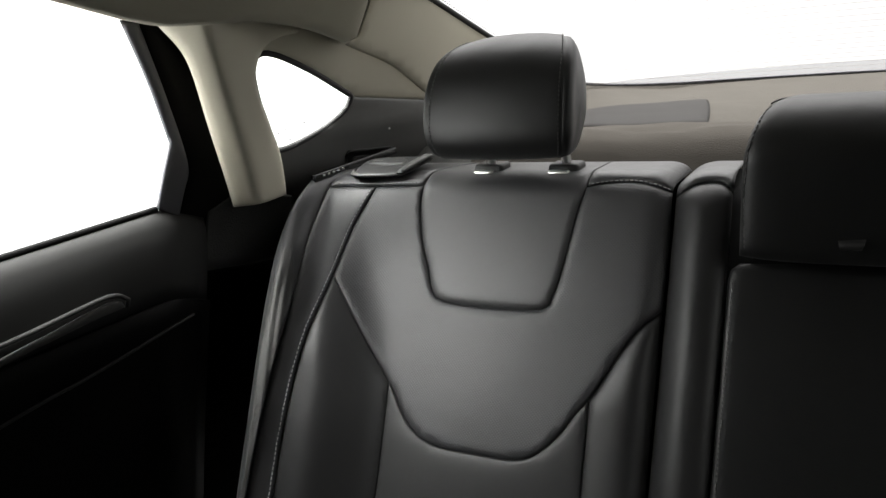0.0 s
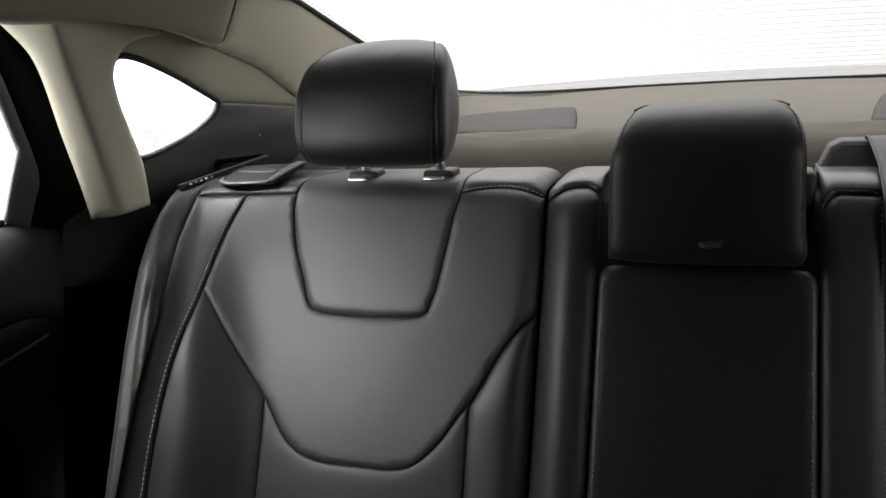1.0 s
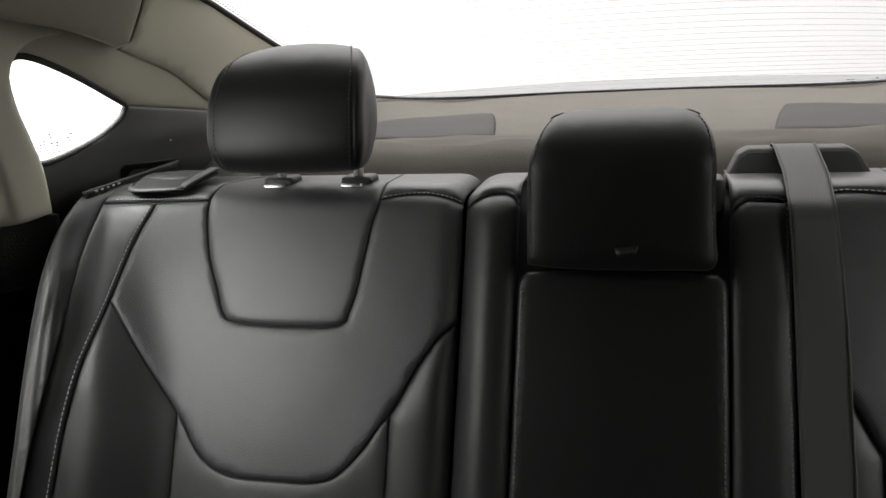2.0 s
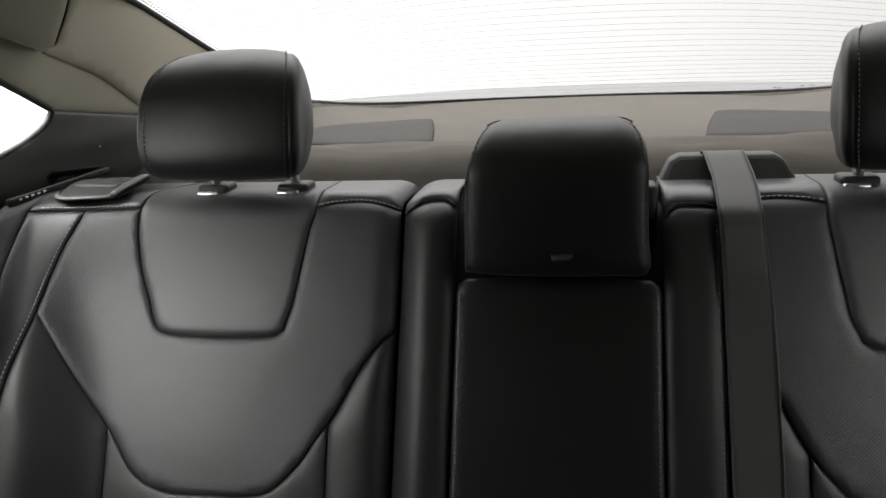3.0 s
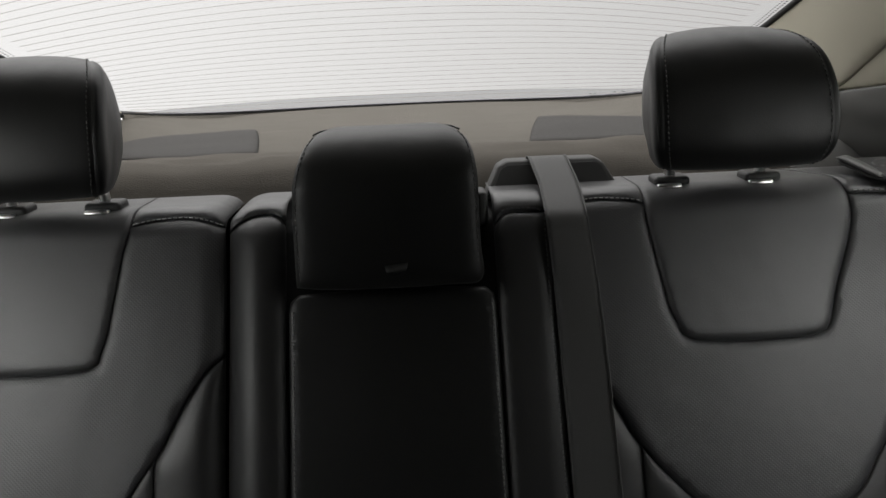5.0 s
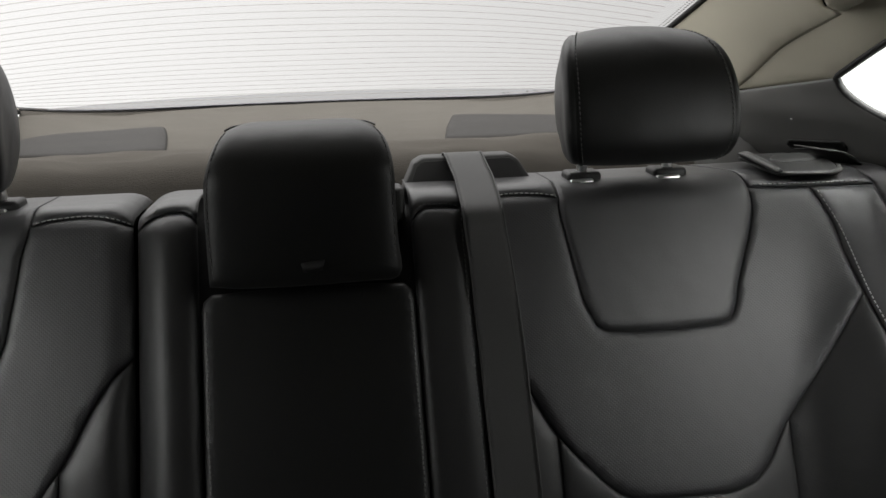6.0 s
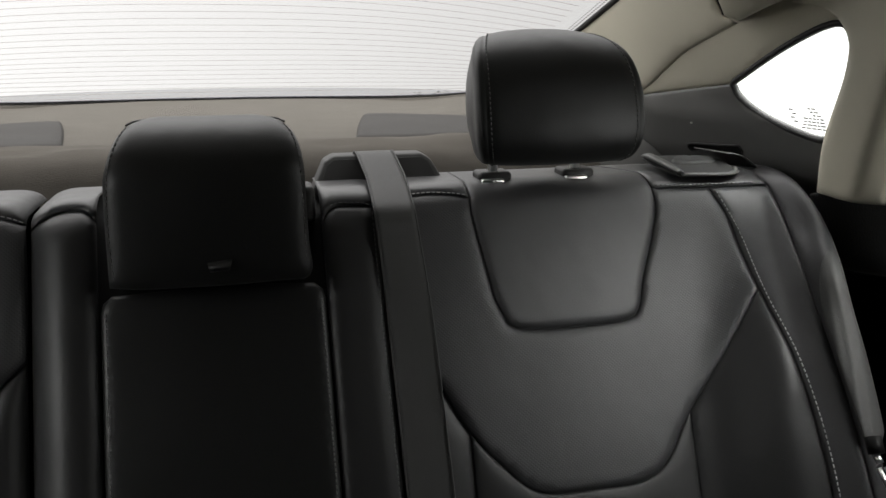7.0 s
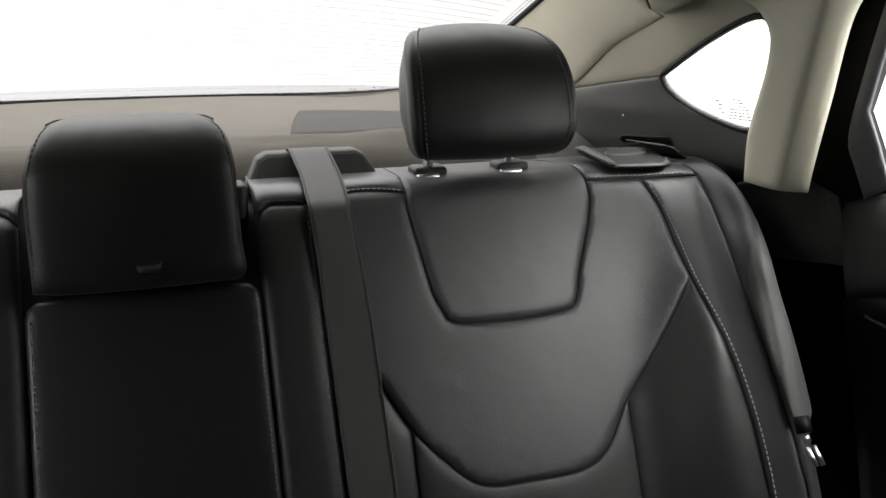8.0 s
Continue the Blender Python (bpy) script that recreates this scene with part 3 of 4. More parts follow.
# ---- belt of the middle place ----
gd = thing("belt_guide", "black plastic belt guide standing on the seatback top", "belt guide", (0.2, 0.08, 0.955))
bm = bmesh.new()
o = [(0.117, 0.950), (0.121, 0.961), (0.136, 0.989), (0.148, 0.995), (0.260, 0.995), (0.271, 0.989), (0.287, 0.961), (0.289, 0.950)]
fr = [bm.verts.new((x, 0.062 + 0.5 * (z - 0.955), z)) for x, z in o]
f = bm.faces.new(fr)
g = bmesh.ops.extrude_face_region(bm, geom=[f])["geom"]
for v in g:
    if isinstance(v, bmesh.types.BMVert):
        v.co.y += 0.03
bmesh.ops.bevel(bm, geom=list(bm.edges), offset=0.0028, segments=3, profile=0.5, affect="EDGES")
part("housing", bm, GUIDE, gd)
bm = bmesh.new()
o = [(0.1265, 0.955), (0.1395, 0.985), (0.149, 0.9905), (0.259, 0.9905), (0.2675, 0.985), (0.2815, 0.955)]
vs = [bm.verts.new((x, 0.0605 + 0.5 * (z - 0.955), z)) for x, z in o]
f = bm.faces.new(vs)
g = bmesh.ops.extrude_face_region(bm, geom=[f])["geom"]
for v in g:
    if isinstance(v, bmesh.types.BMVert):
        v.co.y += 0.004
part("face_plate", bm, PLASTIC, gd, "matt black recessed face", smooth=False)
bl = thing("seat_belt", "dark grey webbing belt hanging over the seatback from its guide", "seat belt", (0.2, 0.0, 0.5))
path = [(0.199, 0.106, 0.988), (0.1995, 0.092, 0.9985), (0.2005, 0.076, 0.9965), (0.203, 0.052, 0.985), (0.2055, 0.03, 0.9735)]
path = [Vector(p) for p in path]
for v, x in ((0.945, 0.2085), (0.93, 0.2095), (0.90, 0.2115), (0.87, 0.213), (0.84, 0.214), (0.80, 0.215), (0.76, 0.2155), (0.70, 0.2165), (0.66, 0.217), (0.6, 0.2185), (0.52, 0.22), (BOTTOM, 0.222)):
    path.append(on_seat(x, v, 0.016))
path = spline(path, 0.008)
bm = bmesh.new()
sheet(bm, [[p + Vector((0.0238 * u, 0.0012 * (1 - u * u) - 0.012 * u * smoothstep(0.95, 0.8, p.z), 0)) for u in np.linspace(-1, 1, 9)] for p in path])
thicken(bm, 0.0014)
part("webbing", bm, WEB, bl)
for u in (-1, 1):
    bm = bmesh.new()
    tube(bm, [p + Vector((0.0238 * u, -0.012 * u * smoothstep(0.95, 0.8, p.z), 0)) for p in path], 0.0011, 6)
    part("selvedge", bm, WEB, bl)


# ---- cabin sides ----
def wall_x(y, z):
    k = 0.72 - 0.2 * (max(y, -0.55) + 0.2)
    return k - 0.45 * (z - 0.95) if z >= 0.95 else k + 0.25 * (0.95 - z)


def side(s, y, z, d=0.0):
    p = Vector((s * wall_x(y, z), y, z))
    return p + (MIDDLE - p).normalized() * d


def plate(s, outline, d=0.0, thick=0.012, step=0.016, edge=0.008, puff=0.003, bulge=None):
    """A trim panel over the outline (y, z) of a cabin side, d inside it."""
    return cushion(outline, puff=puff, edge=edge, step=step, skirt=thick,
                   surface=lambda y, z, h: side(s, y, z, d + h + (bulge(y, z) if bulge else 0.0)))


# ---- parcel shelf ----
def shelf_z(y):
    return 0.985 + 0.04 * (y - 0.22)


ROLLP = [(0.07, 0.80), (0.13, 0.84), (0.146, 0.90), (0.152, 0.945), (0.158, 0.965), (0.166, 0.979), (0.178, 0.9895), (0.195, 0.9955), (0.213, 0.9985), (0.23, 0.9985), (0.246, 0.995), (0.262, 0.989), (0.277, 0.986), (0.3, 0.9882)]


def on_shelf(x, y, h=0.0):
    z = shelf_z(y) if y > 0.3 else float(np.interp(y, [p[0] for p in ROLLP], [p[1] for p in ROLLP]))
    return Vector((x, y, z + h + 0.022 * smoothstep(0.36, 0.52, abs(x)) * smoothstep(0.45, 0.62, y) + 0.0012 * noise.noise((x * 9, y * 14, 0.3)) + smoothstep(0.27, 0.2, y) * (0.006 * noise.noise((x * 6, y * 26, 2.1)) + 0.0035 * noise.noise((x * 18, y * 70, 5.7)))))


EDGE = [(0.519, 0.614, 1.035), (0.532, 0.45, 1.087), (0.540, 0.248, 1.15), (0.547, 0.074, 1.212), (0.545, -0.06, 1.25)]
CREST = [(0.836, 1.010), (0.66, 1.10), (0.45, 1.20), (0.2, 1.30), (-0.04, 1.37)]


def on_glass(u, v, lift=0.0):
    k = min(3, int(v * 4))
    t = v * 4 - k
    ex, ey, ez = [a + (b - a) * t for a, b in zip(EDGE[k], EDGE[k + 1])]
    my, mz = [a + (b - a) * t for a, b in zip(CREST[k], CREST[k + 1])]
    a = abs(u)
    q = a ** (3 - v)
    return Vector((u * ex, my + (ey - my) * q, mz + (ez - mz) * a ** (2.2 + 3 * (1 - v) ** 4) + lift))


base = [on_glass(u, 0) for u in np.linspace(0, 1, 14)]
half = [(0.547, 0.2815), (0.547, 0.34), (0.60, 0.45), (0.60, 0.55), (0.56, 0.60)] + [(p.x, p.y) for p in base[::-1][:-1]]
o = half + [(0.0, base[0].y)] + [(-x, y) for x, y in half[::-1]]
structure("parcel_shelf", cushion(o, puff=0.002, edge=0.01, step=0.014, surface=on_shelf, skirt=0.02), CARPET, "greige carpeted parcel shelf under the rear window", "shelf")
o = [(-0.547, 0.07), (0.547, 0.07), (0.547, 0.279), (-0.547, 0.279)]
structure("shelf_roll", cushion(o, puff=0.002, edge=0.006, step=0.010, surface=on_shelf, skirt=0.02), ROLLC, "brown-grey rolled front edge of the parcel shelf", "shelf")
for s in (-1, 1):
    sp = thing("speaker_grille", "flat dark grey speaker grille set in the parcel shelf", "speaker", (s * 0.35, 0.4, 0.99), "shelf speakers")
    o = curve2([(0.205, 0.286), (0.30, 0.282), (0.41, 0.288)])[:-1] + curve2([(0.41, 0.288), (0.455, 0.37), (0.466, 0.435), (0.43, 0.482), (0.33, 0.522), (0.27, 0.538), (0.252, 0.531)])[:-1] + curve2([(0.252, 0.531), (0.230, 0.43), (0.205, 0.286)])[:-1]
    part("grille", cushion(mirrored(o, s), puff=0.004, edge=0.008, step=0.016, rise=0.004, surface=on_shelf, skirt=0.014), GRILLE, sp)

# ---- rear window ----
win = thing("window_1", "wide raked rear window with thin heater lines", "window", (0, 0.5, 1.0), "", "structure")
bm = bmesh.new()
sheet(bm, [[on_glass(u, v) for u in np.linspace(-1, 1, 41)] for v in np.linspace(0, 1, 33)])
pane = part("pane", bm, TINT, win, "lightly tinted glass")
for i in range(36):
    v = 0.035 + 0.94 * (i / 36)
    bm = bmesh.new()
    tube(bm, [on_glass(u, v, -0.003) for u in np.linspace(-0.95, 0.95, 33)], 0.00032, 4)
    part("heater_line", bm, WIRE, win)
for s in (-1, 1):
    bm = bmesh.new()
    tube(bm, [on_glass(s * 1.0, v, -0.004) for v in np.linspace(0, 1, 40)], 0.0045, 8)
    part("edge_seal", bm, RUBBER, win, "black edge seal")
    # two rows of printed dots along the seal, the inner ones smaller
    bm = bmesh.new()
    for row, r in ((0.988, 0.0015), (0.9805, 0.001)):
        for v in np.arange(0.05, 0.97, 0.0085):
            p = on_glass(s * row, v + (0.00425 if r < 0.0012 else 0), -0.003)
            tube(bm, [p, p + Vector((0, 0, 0.001))], r, 6)
    part("printed_dots", bm, RUBBER, win, "black dots printed along the glass edge", smooth=False)
bm = bmesh.new()
tube(bm, [on_glass(u, 0, 0.0015) for u in np.linspace(-1, 1, 60)], 0.0038, 8)
part("base_seal", bm, RUBBER, win, "dark base seal")
bm = bmesh.new()
tube(bm, [on_glass(u, 0.009 * (1 - 0.6 * u * u), 0.002) for u in np.linspace(-0.93, 0.93, 60)], 0.0018, 6)
part("print_line", bm, GREY, win, "thin grey printed line above the seal")
bm = bmesh.new()
rng = random.Random(3)
for _ in range(26):
    u, v = rng.uniform(0.74, 0.86), 0.012 + 0.03 * rng.random() ** 2
    w = rng.uniform(0.001, 0.003)
    tube(bm, [on_glass(u, v, -0.002), on_glass(u + w / 0.5, v + rng.uniform(-0.002, 0.002), -0.002)], rng.uniform(0.0004, 0.0009), 5)
part("dark_flecks", bm, RUBBER, win, "small dark flecks")
bm = bmesh.new()
us = np.linspace(-1, 1, 61)
sheet(bm, [[on_glass(u, 0, 0.001) + Vector((0, 0.002, 0)) for u in us], [Vector((on_glass(u, 0).x, on_glass(u, 0).y + 0.001, 0.96)) for u in us]])
thicken(bm, 0.004)
part("base_trim", bm, CARPET, win, "greige shelf edge under the glass")
bm = bmesh.new()
sheet(bm, [[Vector((x, 0.86 + 0.5 * t - 0.5 * abs(x) ** 3 * (1 - t), 0.980 + 0.020 * math.sin(1.7 * t) * (1 - 1.1 * abs(x) ** 2.5) - 0.02 * abs(x) ** 2)) for x in np.linspace(-0.75, 0.75, 31)] for t in np.linspace(0, 1, 12)])
thicken(bm, 0.02)
structure("boot_lid", bm, PAINT, "silver painted boot lid behind the rear window", "boot lid")

# ---- trims ----
QUARTER = [(-0.213, 1.152), (-0.187, 1.151), (-0.126, 1.128), (-0.06, 1.097), (-0.036, 1.084), (-0.038, 1.074), (-0.050, 1.060), (-0.085, 1.042), (-0.15, 1.028), (-0.177, 1.06), (-0.203, 1.10), (-0.217, 1.132)]
QTOP = QUARTER[11:] + QUARTER[:5]
QLOW = QUARTER[4:9]
# front end cut short out of view, so the wall blocks front light
DOORWIN = [(-0.70, 0.956), (-0.319, 0.984), (-0.315, 1.063), (-0.385, 1.197), (-0.477, 1.222), (-0.6, 1.238), (-0.70, 1.240)]
PILLAR = curve2([(-0.36, 1.20), (-0.346, 1.189), (-0.308, 1.152), (-0.264, 1.071), (-0.228, 1.005), (-0.206, 0.962)])[:-1] + curve2([(-0.206, 0.962), (-0.163, 0.957), (-0.118, 0.9605)])[:-1] + curve2([(-0.118, 0.9605), (-0.132, 0.995), (-0.148, 1.028), (-0.170, 1.062), (-0.195, 1.10), (-0.210, 1.132), (-0.209, 1.150), (-0.205, 1.159), (-0.197, 1.166), (-0.181, 1.172), (-0.158, 1.1745)]) + [(-0.15, 1.18), (-0.23, 1.20)]


def ridge(y, z):
    """The pillar's blunt ridge, nearer its door edge."""
    t = (1.186 - z) / 0.22
    e = y - (-0.288 + 0.122 * t)
    w = 0.075
    return 0.052 * (1 - math.sqrt(min(abs(e), w) ** 2 + 0.00003) / w)


def hollow(y, z):
    """The quarter trim falls away behind the seat's shoulder, with a soft swell above."""
    return 0.002 + 0.010 * math.exp(-((z - 1.035) / 0.02) ** 2) * smoothstep(-0.12, 0.0, y) - 0.045 * smoothstep(1.0, 0.93, z) * smoothstep(-0.26, -0.2, y)


def shell_sheet(s, outline, holes, d):
    from mathutils.geometry import delaunay_2d_cdt
    pts, edges = [], []
    for loop in [outline] + holes:
        n0 = len(pts)
        dense = []
        for (a, b), (c, e) in zip(loop, loop[1:] + loop[:1]):
            n = max(1, int(math.hypot(c - a, e - b) / 0.05))
            dense += [(a + (c - a) * i / n, b + (e - b) * i / n) for i in range(n)]
        pts += [Vector(p) for p in dense]
        edges += [(n0 + i, n0 + (i + 1) % len(dense)) for i in range(len(dense))]
    for y in np.arange(-1.08, 0.6, 0.06):
        for z in np.arange(0.13, 1.24, 0.06):
            if inside(outline, y, z) and not any(inside(h, y, z) for h in holes):
                pts.append(Vector((y, z)))
    vs, es, fs, *_ = delaunay_2d_cdt(pts, edges, [], 1, 1e-6)
    bm = bmesh.new()
    made = [bm.verts.new(Vector((s * (wall_x(p.x, p.y) + d + 0.14 * smoothstep(1.02, 0.93, p.y) * smoothstep(-0.32, -0.2, p.x)), p.x, p.y))) for p in vs]
    for f in fs:
        c = sum((vs[i] for i in f), Vector((0, 0))) / 3
        if inside(outline, c.x, c.y) and not any(inside(h, c.x, c.y) for h in holes):
            bm.faces.new([made[i] for i in f])
    thicken(bm, 0.012)
    return bm


SHELL = [(-1.12, 0.1), (0.16, 0.1), (0.16, 0.93), (0.63, 0.985), (0.614, 1.04), (0.45, 1.092), (0.248, 1.155), (0.074, 1.217), (-0.04, 1.255), (-1.12, 1.255)]
for s in (-1, 1):
    structure("wall_left" if s < 0 else "wall_right", shell_sheet(s, SHELL, [[(-0.125 + (y + 0.125) * 1.14, 1.088 + (z - 1.088) * 1.14) for y, z in QUARTER], [(-0.5 + (y + 0.5) * 1.12, 1.09 + (z - 1.09) * 1.05) for y, z in DOORWIN]], 0.016), SHADE_BLACK, "black body side behind the trims, with window openings", "wall", False)
    q = thing("quarter_window", "small pointed quarter window glass beside the rear seat", "window", (s * 0.65, -0.1, 1.05), "", "structure")
    bm = bmesh.new()
    bm.faces.new([bm.verts.new(side(s, y, z, -0.012)) for y, z in QUARTER])
    g = part("pane", bm, GLASS, q, smooth=False)
    g.visible_shadow = False
    bm = bmesh.new()
    loop = spline([(*p, 0) for p in QUARTER], 0.008, True)
    tube(bm, [side(s, p.x, p.y, 0.0) for p in loop + loop[:1]], 0.0044, 6)
    part("seal", bm, RUBBER, q, "black rubber seal")
    # etched marks low on the glass: a block of short bars
    rng = random.Random(5)
    bm = bmesh.new()
    def mark(y, z, w, h):
        bm.faces.new([bm.verts.new(side(s, *p, -0.005)) for p in ((y, z), (y + w, z), (y + w, z + h), (y, z + h))])
    for r in range(7):
        z, y = 1.0385 + r * 0.0038, -0.156 + 0.0028 * max(0, r - 3)
        for _ in range(5 if r < 4 else 2):
            w = rng.uniform(0.003, 0.0065)
            mark(y, z, w, 0.0017)
            y += w + 0.0013
    for r in range(4):
        mark(-0.120 + 0.003 * (r % 2), 1.045 + r * 0.0045, 0.006, 0.0017)
    part("etched_marks", bm, INK, q, "small grey etched marks", smooth=False)

    pl = thing("pillar_trim", "beige moulded plastic pillar trim between door and quarter window", "trim", (s * 0.7, -0.2, 0.96), "", "structure")
    part("panel", plate(s, PILLAR, 0.018, 0.03, 0.008, 0.010, 0.005, ridge), BEIGE, pl)
    up = thing("roof_side_trim", "beige trim over the quarter window", "trim", (s * 0.6, 0, 1.15), "", "structure")
    qt = curve2(QTOP)
    o = [(-0.25, 1.12)] + qt + [(0.14, 1.060), (0.3, 1.035), (0.5, 1.02), (0.5, 1.06), (0.3, 1.075), (0.13, 1.09), (0.022, 1.14), (-0.072, 1.17), (-0.15, 1.19), (-0.25, 1.2)]
    part("panel", plate(s, o, 0.0), BEIGE, up)
    hl = thing("headliner_edge", "beige cloth headliner edge running back to the rear window", "trim", (s * 0.55, 0.1, 1.15), "", "structure")
    low = curve2([(-0.072, 1.155), (0.022, 1.1235), (0.075, 1.098), (0.13, 1.07), (0.2, 1.045), (0.3, 1.03)])
    bow = lambda y, z: 0.03 * smoothstep(1.05, 1.2, z)
    o = low + [(0.45, 1.02), (0.60, 1.02), (0.62, 1.035), (0.45, 1.087), (0.248, 1.15), (0.074, 1.212), (-0.045, 1.252), (-0.0465, 1.20), (-0.052, 1.165)]
    part("rear_panel", plate(s, o, 0.004, 0.01, 0.016, 0.010, 0.005), BEIGE, hl)
    o = curve2([(-0.39, 1.199), (-0.346, 1.191), (-0.29, 1.190), (-0.23, 1.190), (-0.15, 1.179), (-0.075, 1.158)]) + [(-0.055, 1.163), (-0.05, 1.20), (-0.0485, 1.255), (-1.0, 1.262), (-1.0, 1.249), (-0.6, 1.2385), (-0.477, 1.2225)]
    part("front_panel", plate(s, o, 0.075, 0.07, 0.016, 0.012, 0.006), CLOTH, hl)
    lo = thing("quarter_trim", "black moulded trim below the quarter window", "trim", (s * 0.66, 0, 0.95), "", "structure")
    ql = curve2(QLOW)
    o = ql[::-1] + [(0.14, 1.0595), (0.3, 1.032), (0.6, 1.0), (0.6, 0.93), (0.3, 0.9), (0.1, 0.87), (-0.095, 0.872), (-0.105, 0.955), (-0.2, 1.0)]
    part("upper_panel", plate(s, o, 0.0, 0.012, 0.012, 0.008, 0.003, hollow), QTRIM, lo, "charcoal grained panel")
    o = [(-0.107, 0.957), (-0.097, 0.866), (-0.17, 0.873), (-0.245, 0.884), (-0.245, 0.965), (-0.2, 0.985)]
    part("pillar_foot", plate(s, o, 0.004, 0.012, 0.012, 0.008, 0.003), FOOT, lo, "coarsely grained black panel under the pillar")
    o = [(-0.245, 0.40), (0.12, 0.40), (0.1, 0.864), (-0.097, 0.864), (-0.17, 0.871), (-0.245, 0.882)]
    part("lower_panel", plate(s, o, -0.05, 0.012, 0.03), SHADE_BLACK, lo)
    # slot is a flat plate; its colour stands for the shaded opening
    o = curve2([(-0.014, 1.0035), (0.03, 1.0), (0.08, 0.9955), (0.086, 0.990), (0.08, 0.985), (0.04, 0.989), (0.0, 0.9925), (-0.006, 0.984), (-0.011, 0.985), (-0.017, 0.997)], True)
    part("belt_slot", plate(s, o, 0.004, 0.004, 0.006, 0.003, 0.0, hollow), SHADE_BLACK, lo, "belt slot as a flat plate, its dark inside put in the colour")
    bm = bmesh.new()
    tube(bm, [side(s, p[0], p[1], 0.004 + hollow(*p)) for p in o + o[:1]], 0.0011, 6)
    part("slot_lip", bm, PLASTIC, lo)
    o = [(0.544, 0.07), (0.80, 0.07), (0.80, 0.3), (0.74, 0.45), (0.66, 0.55), (0.597, 0.45), (0.544, 0.34)]
    part("shelf_end", cushion(mirrored(o, s), puff=0.002, edge=0.006, step=0.014, rise=-0.002, surface=on_shelf, skirt=0.02), QTRIM, lo, "dark grey end panel beside the shelf")
    bm = bmesh.new()
    rounded(bm, (0.0014, 0.0014, 0.0014), (1, 1), (10, 6), tuple(side(s, 0.062, 1.026, 0.016)))
    part("trim_clip", bm, SATIN, lo, "tiny bright clip")

    # rear door
    dr = thing("door_1" if s < 0 else "door_2", "black rear door with grey window frame, closed", "door", (s * 0.75, -0.5, 0.4), "", "structure")
    sec = [(-0.002, -0.012), (0.002, 0.0), (-0.004, 0.012), (-0.018, 0.026), (-0.04, 0.034), (-0.062, 0.0375), (-0.085, 0.038), (-0.11, 0.036), (-0.14, 0.033), (-0.18, 0.029), (-0.24, 0.024), (-0.3, 0.02), (-0.55, 0.02)]
    def door_skin(sec):
        bm = bmesh.new()
        rows = []
        for y in np.arange(-1.03, -0.232, 0.02):
            zs = 0.984 + 0.0735 * (y + 0.319) if y < -0.319 else 0.984 - 0.4 * (y + 0.319)
            k = 1 - 0.75 * smoothstep(-0.33, -0.24, y)
            rows.append([Vector((s * (wall_x(y, zs + dz) - d * k ), y, max(0.38, zs + dz))) for dz, d in sec])
        sheet(bm, rows)
        return thicken(bm, 0.006)

    part("sill_trim", door_skin(sec[:8]), SILL, dr, "soft sill trim, its window light put in the colour")
    part("door_panel", door_skin(sec[7:]), SHADE_BLACK, dr)
    bm = bmesh.new()
    tube(bm, [side(s, y, z, 0.052) for y, z in curve2([(-0.8, 0.70), (-0.508, 0.774), (-0.402, 0.795), (-0.279, 0.824), (-0.262, 0.828)])], 0.002, 6)
    part("pocket_edge", bm, PLASTIC, dr, "dull edge of the door pocket")
    bm = bmesh.new()
    tube(bm, [side(s, y, 0.985 + 0.0735 * (y + 0.319), 0.002) for y in np.linspace(-1.0, -0.32, 30)], 0.0045, 8)
    part("window_seal", bm, SHADE_BLACK, dr, "black window seal")
    o = curve2([(-0.392, 1.199), (-0.352, 1.133), (-0.3155, 1.063)]) + curve2([(-0.3185, 1.03), (-0.3205, 0.986)]) + [(-0.287, 0.966)] + curve2([(-0.2845, 1.0), (-0.2855, 1.034), (-0.325, 1.113), (-0.372, 1.197)])
    # the other door sits a little further back
    o = [(y + (0.013 if s > 0 else 0.0), z) for y, z in o]
    part("window_frame", plate(s, o, 0.006, 0.015, 0.01, 0.006, 0.004), GREY, dr, "grey plastic window frame")
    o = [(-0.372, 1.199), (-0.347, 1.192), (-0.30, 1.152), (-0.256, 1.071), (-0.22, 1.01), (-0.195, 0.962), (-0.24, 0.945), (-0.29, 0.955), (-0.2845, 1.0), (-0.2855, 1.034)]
    part("door_seal", plate(s, o, -0.002), SHADE_BLACK, dr, "black door seal")
    o = curve2([(-0.8, 0.79), (-0.502, 0.858), (-0.453, 0.868), (-0.399, 0.880), (-0.373, 0.883), (-0.363, 0.879), (-0.358, 0.870)])[:-1] + curve2([(-0.358, 0.870), (-0.40, 0.8655), (-0.454, 0.856), (-0.503, 0.847), (-0.8, 0.780)])
    pst = part("pull_handle", plate(s, o, 0.068, 0.05, 0.010, 0.006, 0.004), HOUSING, dr, "dark grey satin pull handle")
    bm = bmesh.new()
    tube(bm, [side(s, y, z, 0.066) for y, z in curve2([(-0.8, 0.833), (-0.501, 0.872), (-0.459, 0.878), (-0.417, 0.885), (-0.380, 0.890), (-0.364, 0.886), (-0.355, 0.879), (-0.356, 0.870)])], 0.0032, 6)
    part("bezel_edge", bm, PLASTIC, pst, "black rim")

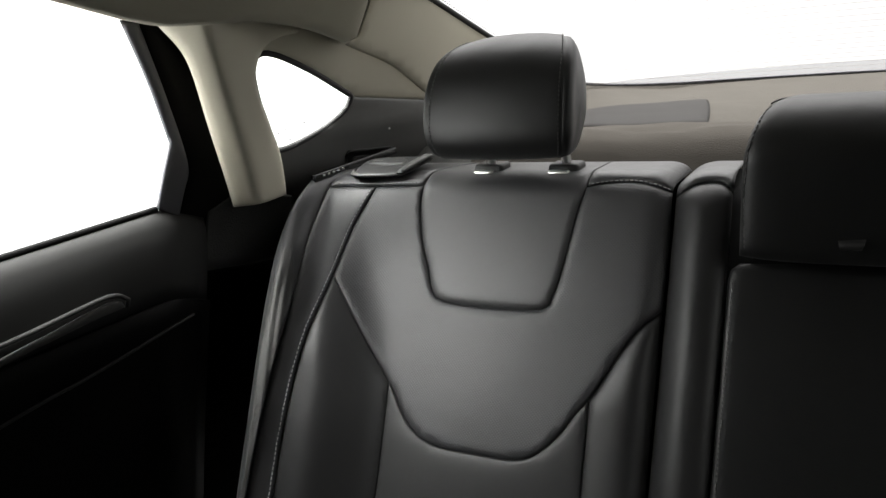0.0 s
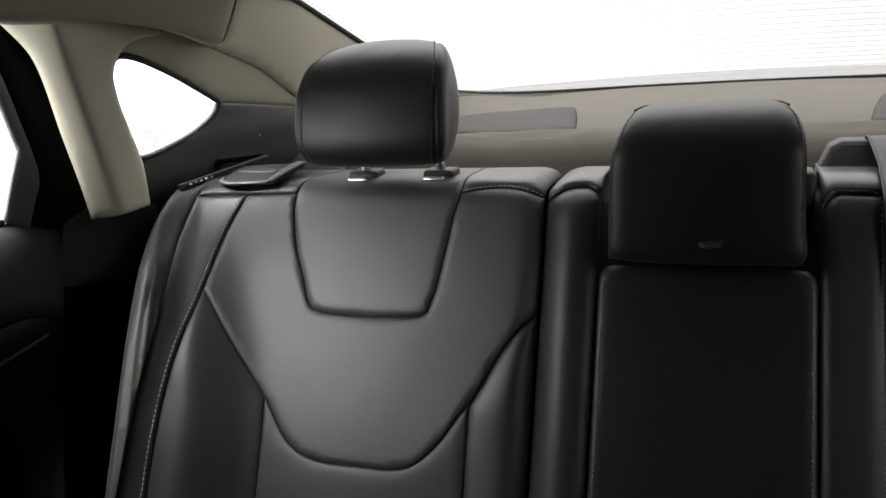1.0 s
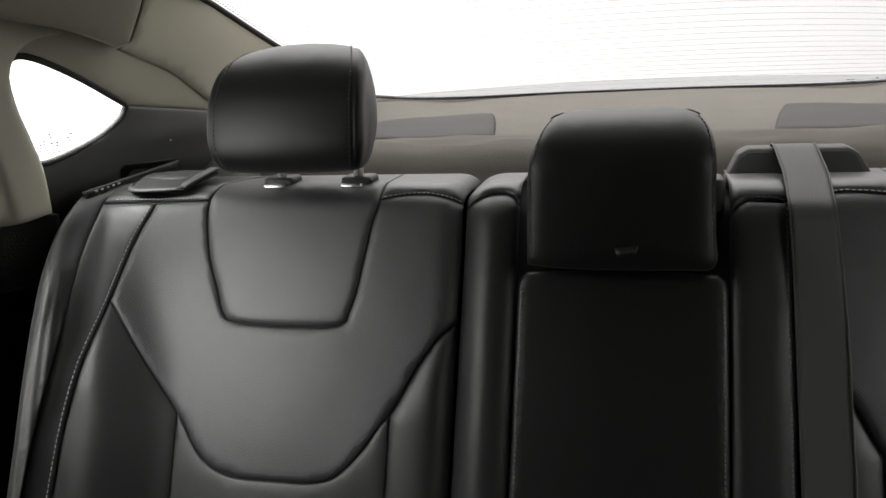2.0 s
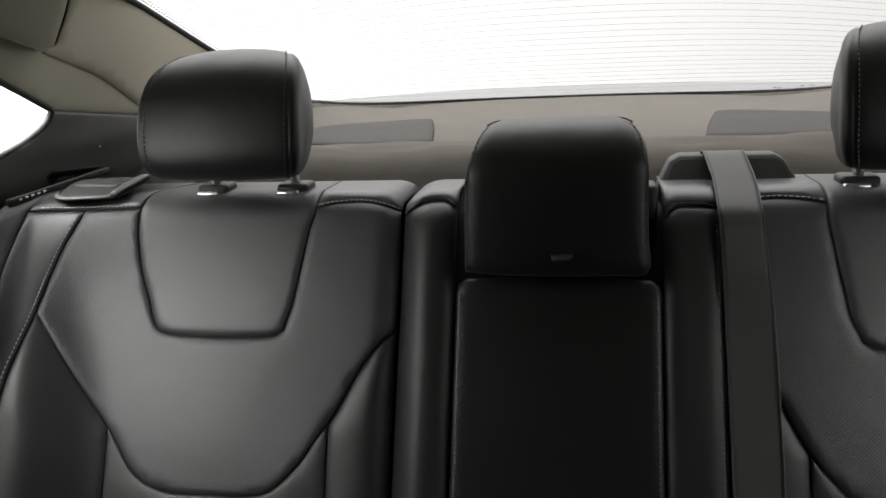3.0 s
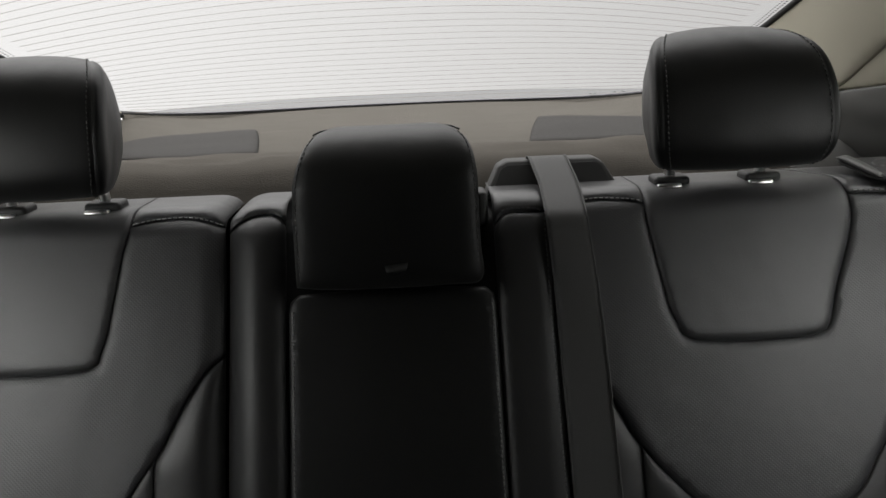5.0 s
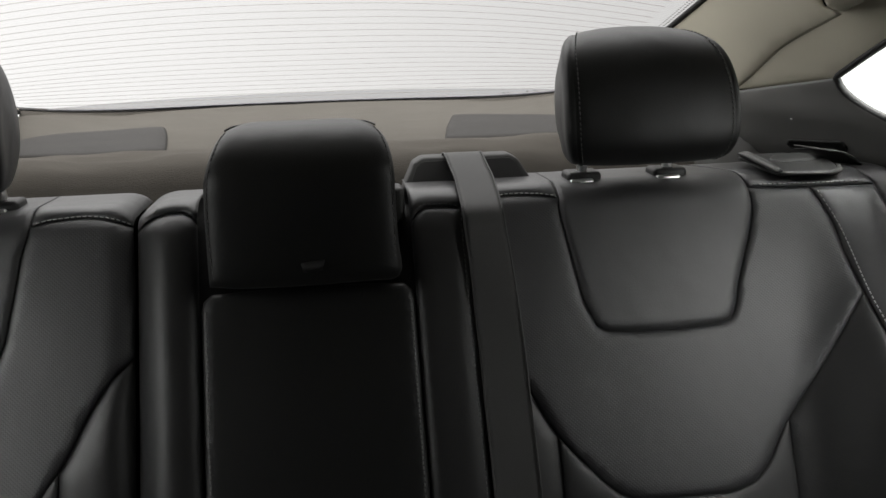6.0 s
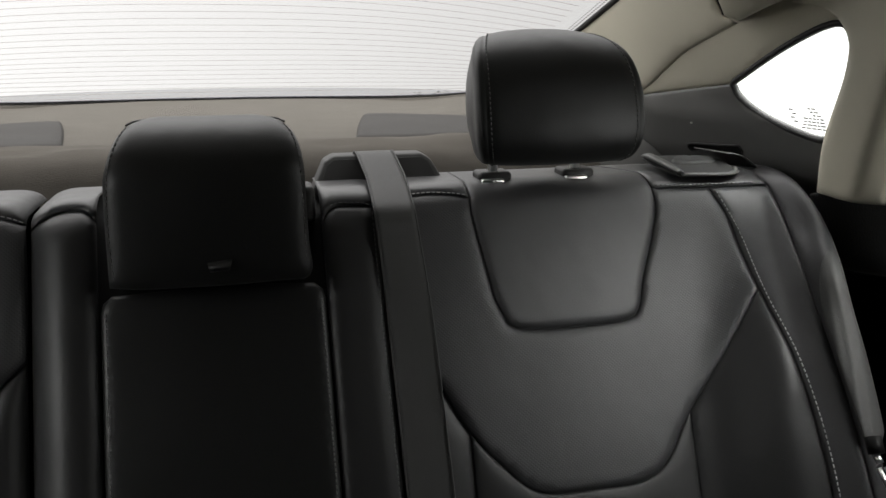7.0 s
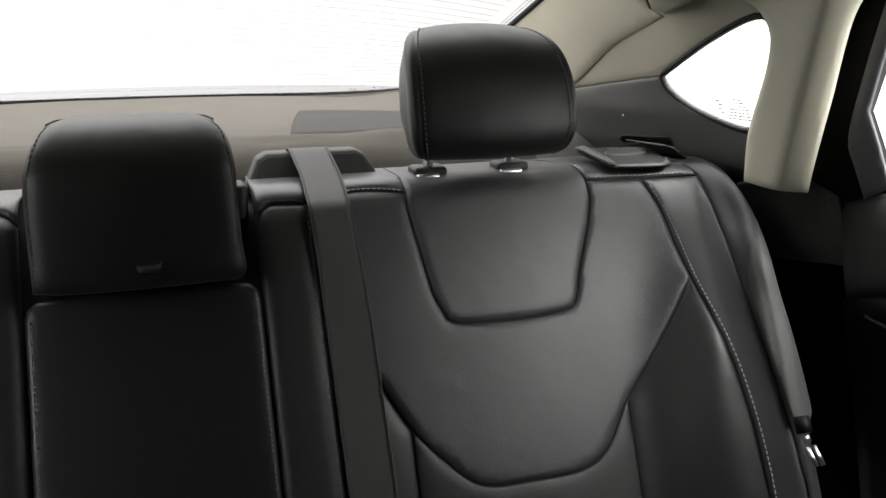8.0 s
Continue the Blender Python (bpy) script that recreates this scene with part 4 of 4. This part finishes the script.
# webbing of the outer belts beside the seat
for s in (-1, 1):
    ob = thing("outer_seat_belt", "dark grey belt webbing hanging in folds beside the seat", "seat belt", (s * 0.72, -0.15, 0.5), "outer belts")
    low = 0.64 if s > 0 else BOTTOM
    if s > 0:
        o = curve2([(0.792, 0.885), (0.777, 0.86), (0.763, 0.83), (0.758, 0.79), (0.763, 0.75), (0.771, 0.70), (0.781, low)]) + curve2([(0.806, low), (0.812, 0.65), (0.8125, 0.68), (0.81, 0.74), (0.805, 0.79), (0.802, 0.83), (0.799, 0.86), (0.794, 0.885)])
    else:
        o = [(float(np.interp(v, [q[1] for q in THIN[::-1]], [q[0] for q in THIN[::-1]])) + 0.002 + 0.030 * smoothstep(0.79, 0.88, v), v) for v in np.linspace(0.88, low, 16)]
        o += curve2([(0.786, low), (0.793, 0.60), (0.797, 0.68), (0.799, 0.74), (0.797, 0.79), (0.794, 0.83), (0.790, 0.855), (0.782, 0.882)])
    part("webbing", cushion(mirrored(o, s), puff=0.002, edge=0.006, step=0.006, surface=on_fold, skirt=0.01), WEBL, ob)
    if s < 0:
        continue
    bm = bmesh.new()
    rows = []
    for t in np.linspace(0, 1, 6):
        r = []
        for k in np.linspace(0, 1, 6):
            y = 0.012 + 0.062 * k
            a = side(s, y, 0.9905, 0.002 + hollow(y, 0.9905))
            b = on_seat(s * (0.722 - 0.03 * k), 0.985 + 0.03 * k, 0.004)
            r.append(a + (b - a) * t + Vector((0, 0, 0.006 * math.sin(math.pi * t))))
        rows.append(r)
    sheet(bm, rows)
    thicken(bm, 0.0015)
    part("upper_webbing", bm, WEBL, ob)

# strap end at the slot and tongue of the outer belts
st = thing("belt_stalk", "glossy black belt strap end reaching out of its slot", "seat belt", (-0.68, 0.0, 0.96))
bm = bmesh.new()
a, b = Vector((-0.637, 0.078, 0.991)), Vector((-0.716, -0.036, 0.966))
b += (MIDDLE - b).normalized() * 0.09
d = (b - a).normalized()
up = Vector((0, 0, 1))
sd = d.cross(up).normalized()
up = sd.cross(d)
for k, (t0, t1, w, h) in enumerate([(0, 1, 0.004, 0.0055)]):
    vs = []
    for t in (t0, t1):
        c = a + (b - a) * t
        vs.append([bm.verts.new(c + sd * w * i + up * h * j) for i, j in ((-1, -1), (1, -1), (1, 1), (-1, 1))])
    for i in range(4):
        bm.faces.new((vs[0][i], vs[0][(i + 1) % 4], vs[1][(i + 1) % 4], vs[1][i]))
    bm.faces.new(vs[0])
    bm.faces.new(vs[1])
bmesh.ops.bevel(bm, geom=list(bm.edges), offset=0.0018, segments=2, profile=0.5, affect="EDGES")
part("strap", bm, GLOSS, st)
bm = bmesh.new()
for i in range(5):
    c = a + (b - a) * (0.66 + 0.055 * i)
    tube(bm, [c + (MIDDLE - c).normalized() * 0.0056 - d * 0.002, c + (MIDDLE - c).normalized() * 0.0056 + d * 0.0022], 0.0012, 5)
part("marks", bm, SATIN, st, "small pale marks")
tg = thing("belt_tongue", "bright metal belt tongue hanging beside the seat", "belt buckle", (0.70, -0.26, 0.67))
def bar(name, p0, p1, r, mat, lab=""):
    bm = bmesh.new()
    tube(bm, [Vector(p) + (MIDDLE - Vector(p)).normalized() * 0.105 for p in (p0, p1)], 0.9 * r, 8)
    part(name, bm, mat, tg, lab)
bar("plate", (0.702, -0.257, 0.689), (0.703, -0.263, 0.682), 0.004, SATIN, "bright metal plate")
bar("plate", (0.700, -0.265, 0.678), (0.702, -0.281, 0.661), 0.0028, SATIN, "bright metal plate")
bar("plate", (0.709, -0.265, 0.678), (0.711, -0.281, 0.661), 0.0028, SATIN, "bright metal plate")
bar("grip", (0.705, -0.245, 0.705), (0.703, -0.256, 0.69), 0.009, SHADE_BLACK, "black plastic grip")

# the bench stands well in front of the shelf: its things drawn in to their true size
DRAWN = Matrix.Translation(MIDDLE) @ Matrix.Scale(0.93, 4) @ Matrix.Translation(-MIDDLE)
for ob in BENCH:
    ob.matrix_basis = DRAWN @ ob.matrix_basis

# ---- closing shell ----
bm = bmesh.new()
rows = []
for y in (-0.03, -0.12, -0.3, -0.55, -0.8, -1.12):
    w = wall_x(y, 1.25) + 0.03
    rows.append([Vector((u * w, y, 1.372 - 0.118 * abs(u) ** 3.2)) for u in np.linspace(-1, 1, 25)])
sheet(bm, rows)
thicken(bm, 0.02)
structure("ceiling", bm, CLOTH, "beige cloth headliner", "ceiling")
bm = bmesh.new()
box(bm, -1.0, 1.0, -1.12, 0.2, 0.06, 0.1)
structure("floor", bm, FLOORC, "black carpeted cabin floor", "floor", False)
bm = bmesh.new()
box(bm, -0.74, 0.74, -0.4, 0.1, 0.101, 0.47, 0.01)
structure("seat_pan", bm, FLOORC, "dark seat pan under the rear seatbacks", "floor", False)
bm = bmesh.new()
box(bm, -0.85, 0.85, 0.16, 0.18, 0.1, 0.955)
box(bm, -0.76, 0.76, 0.18, 0.64, 0.945, 0.957)
structure("wall_back", bm, FRONT, "dark boot wall behind the seatbacks", "wall", False)
# unseen panel, added to keep front light off the seats
bm = bmesh.new()
box(bm, -1.0, 1.0, -1.13, -1.10, 0.1, 1.4)
structure("wall_front", bm, FRONT, "unseen dark panel added to close the cabin in front", "wall", False)
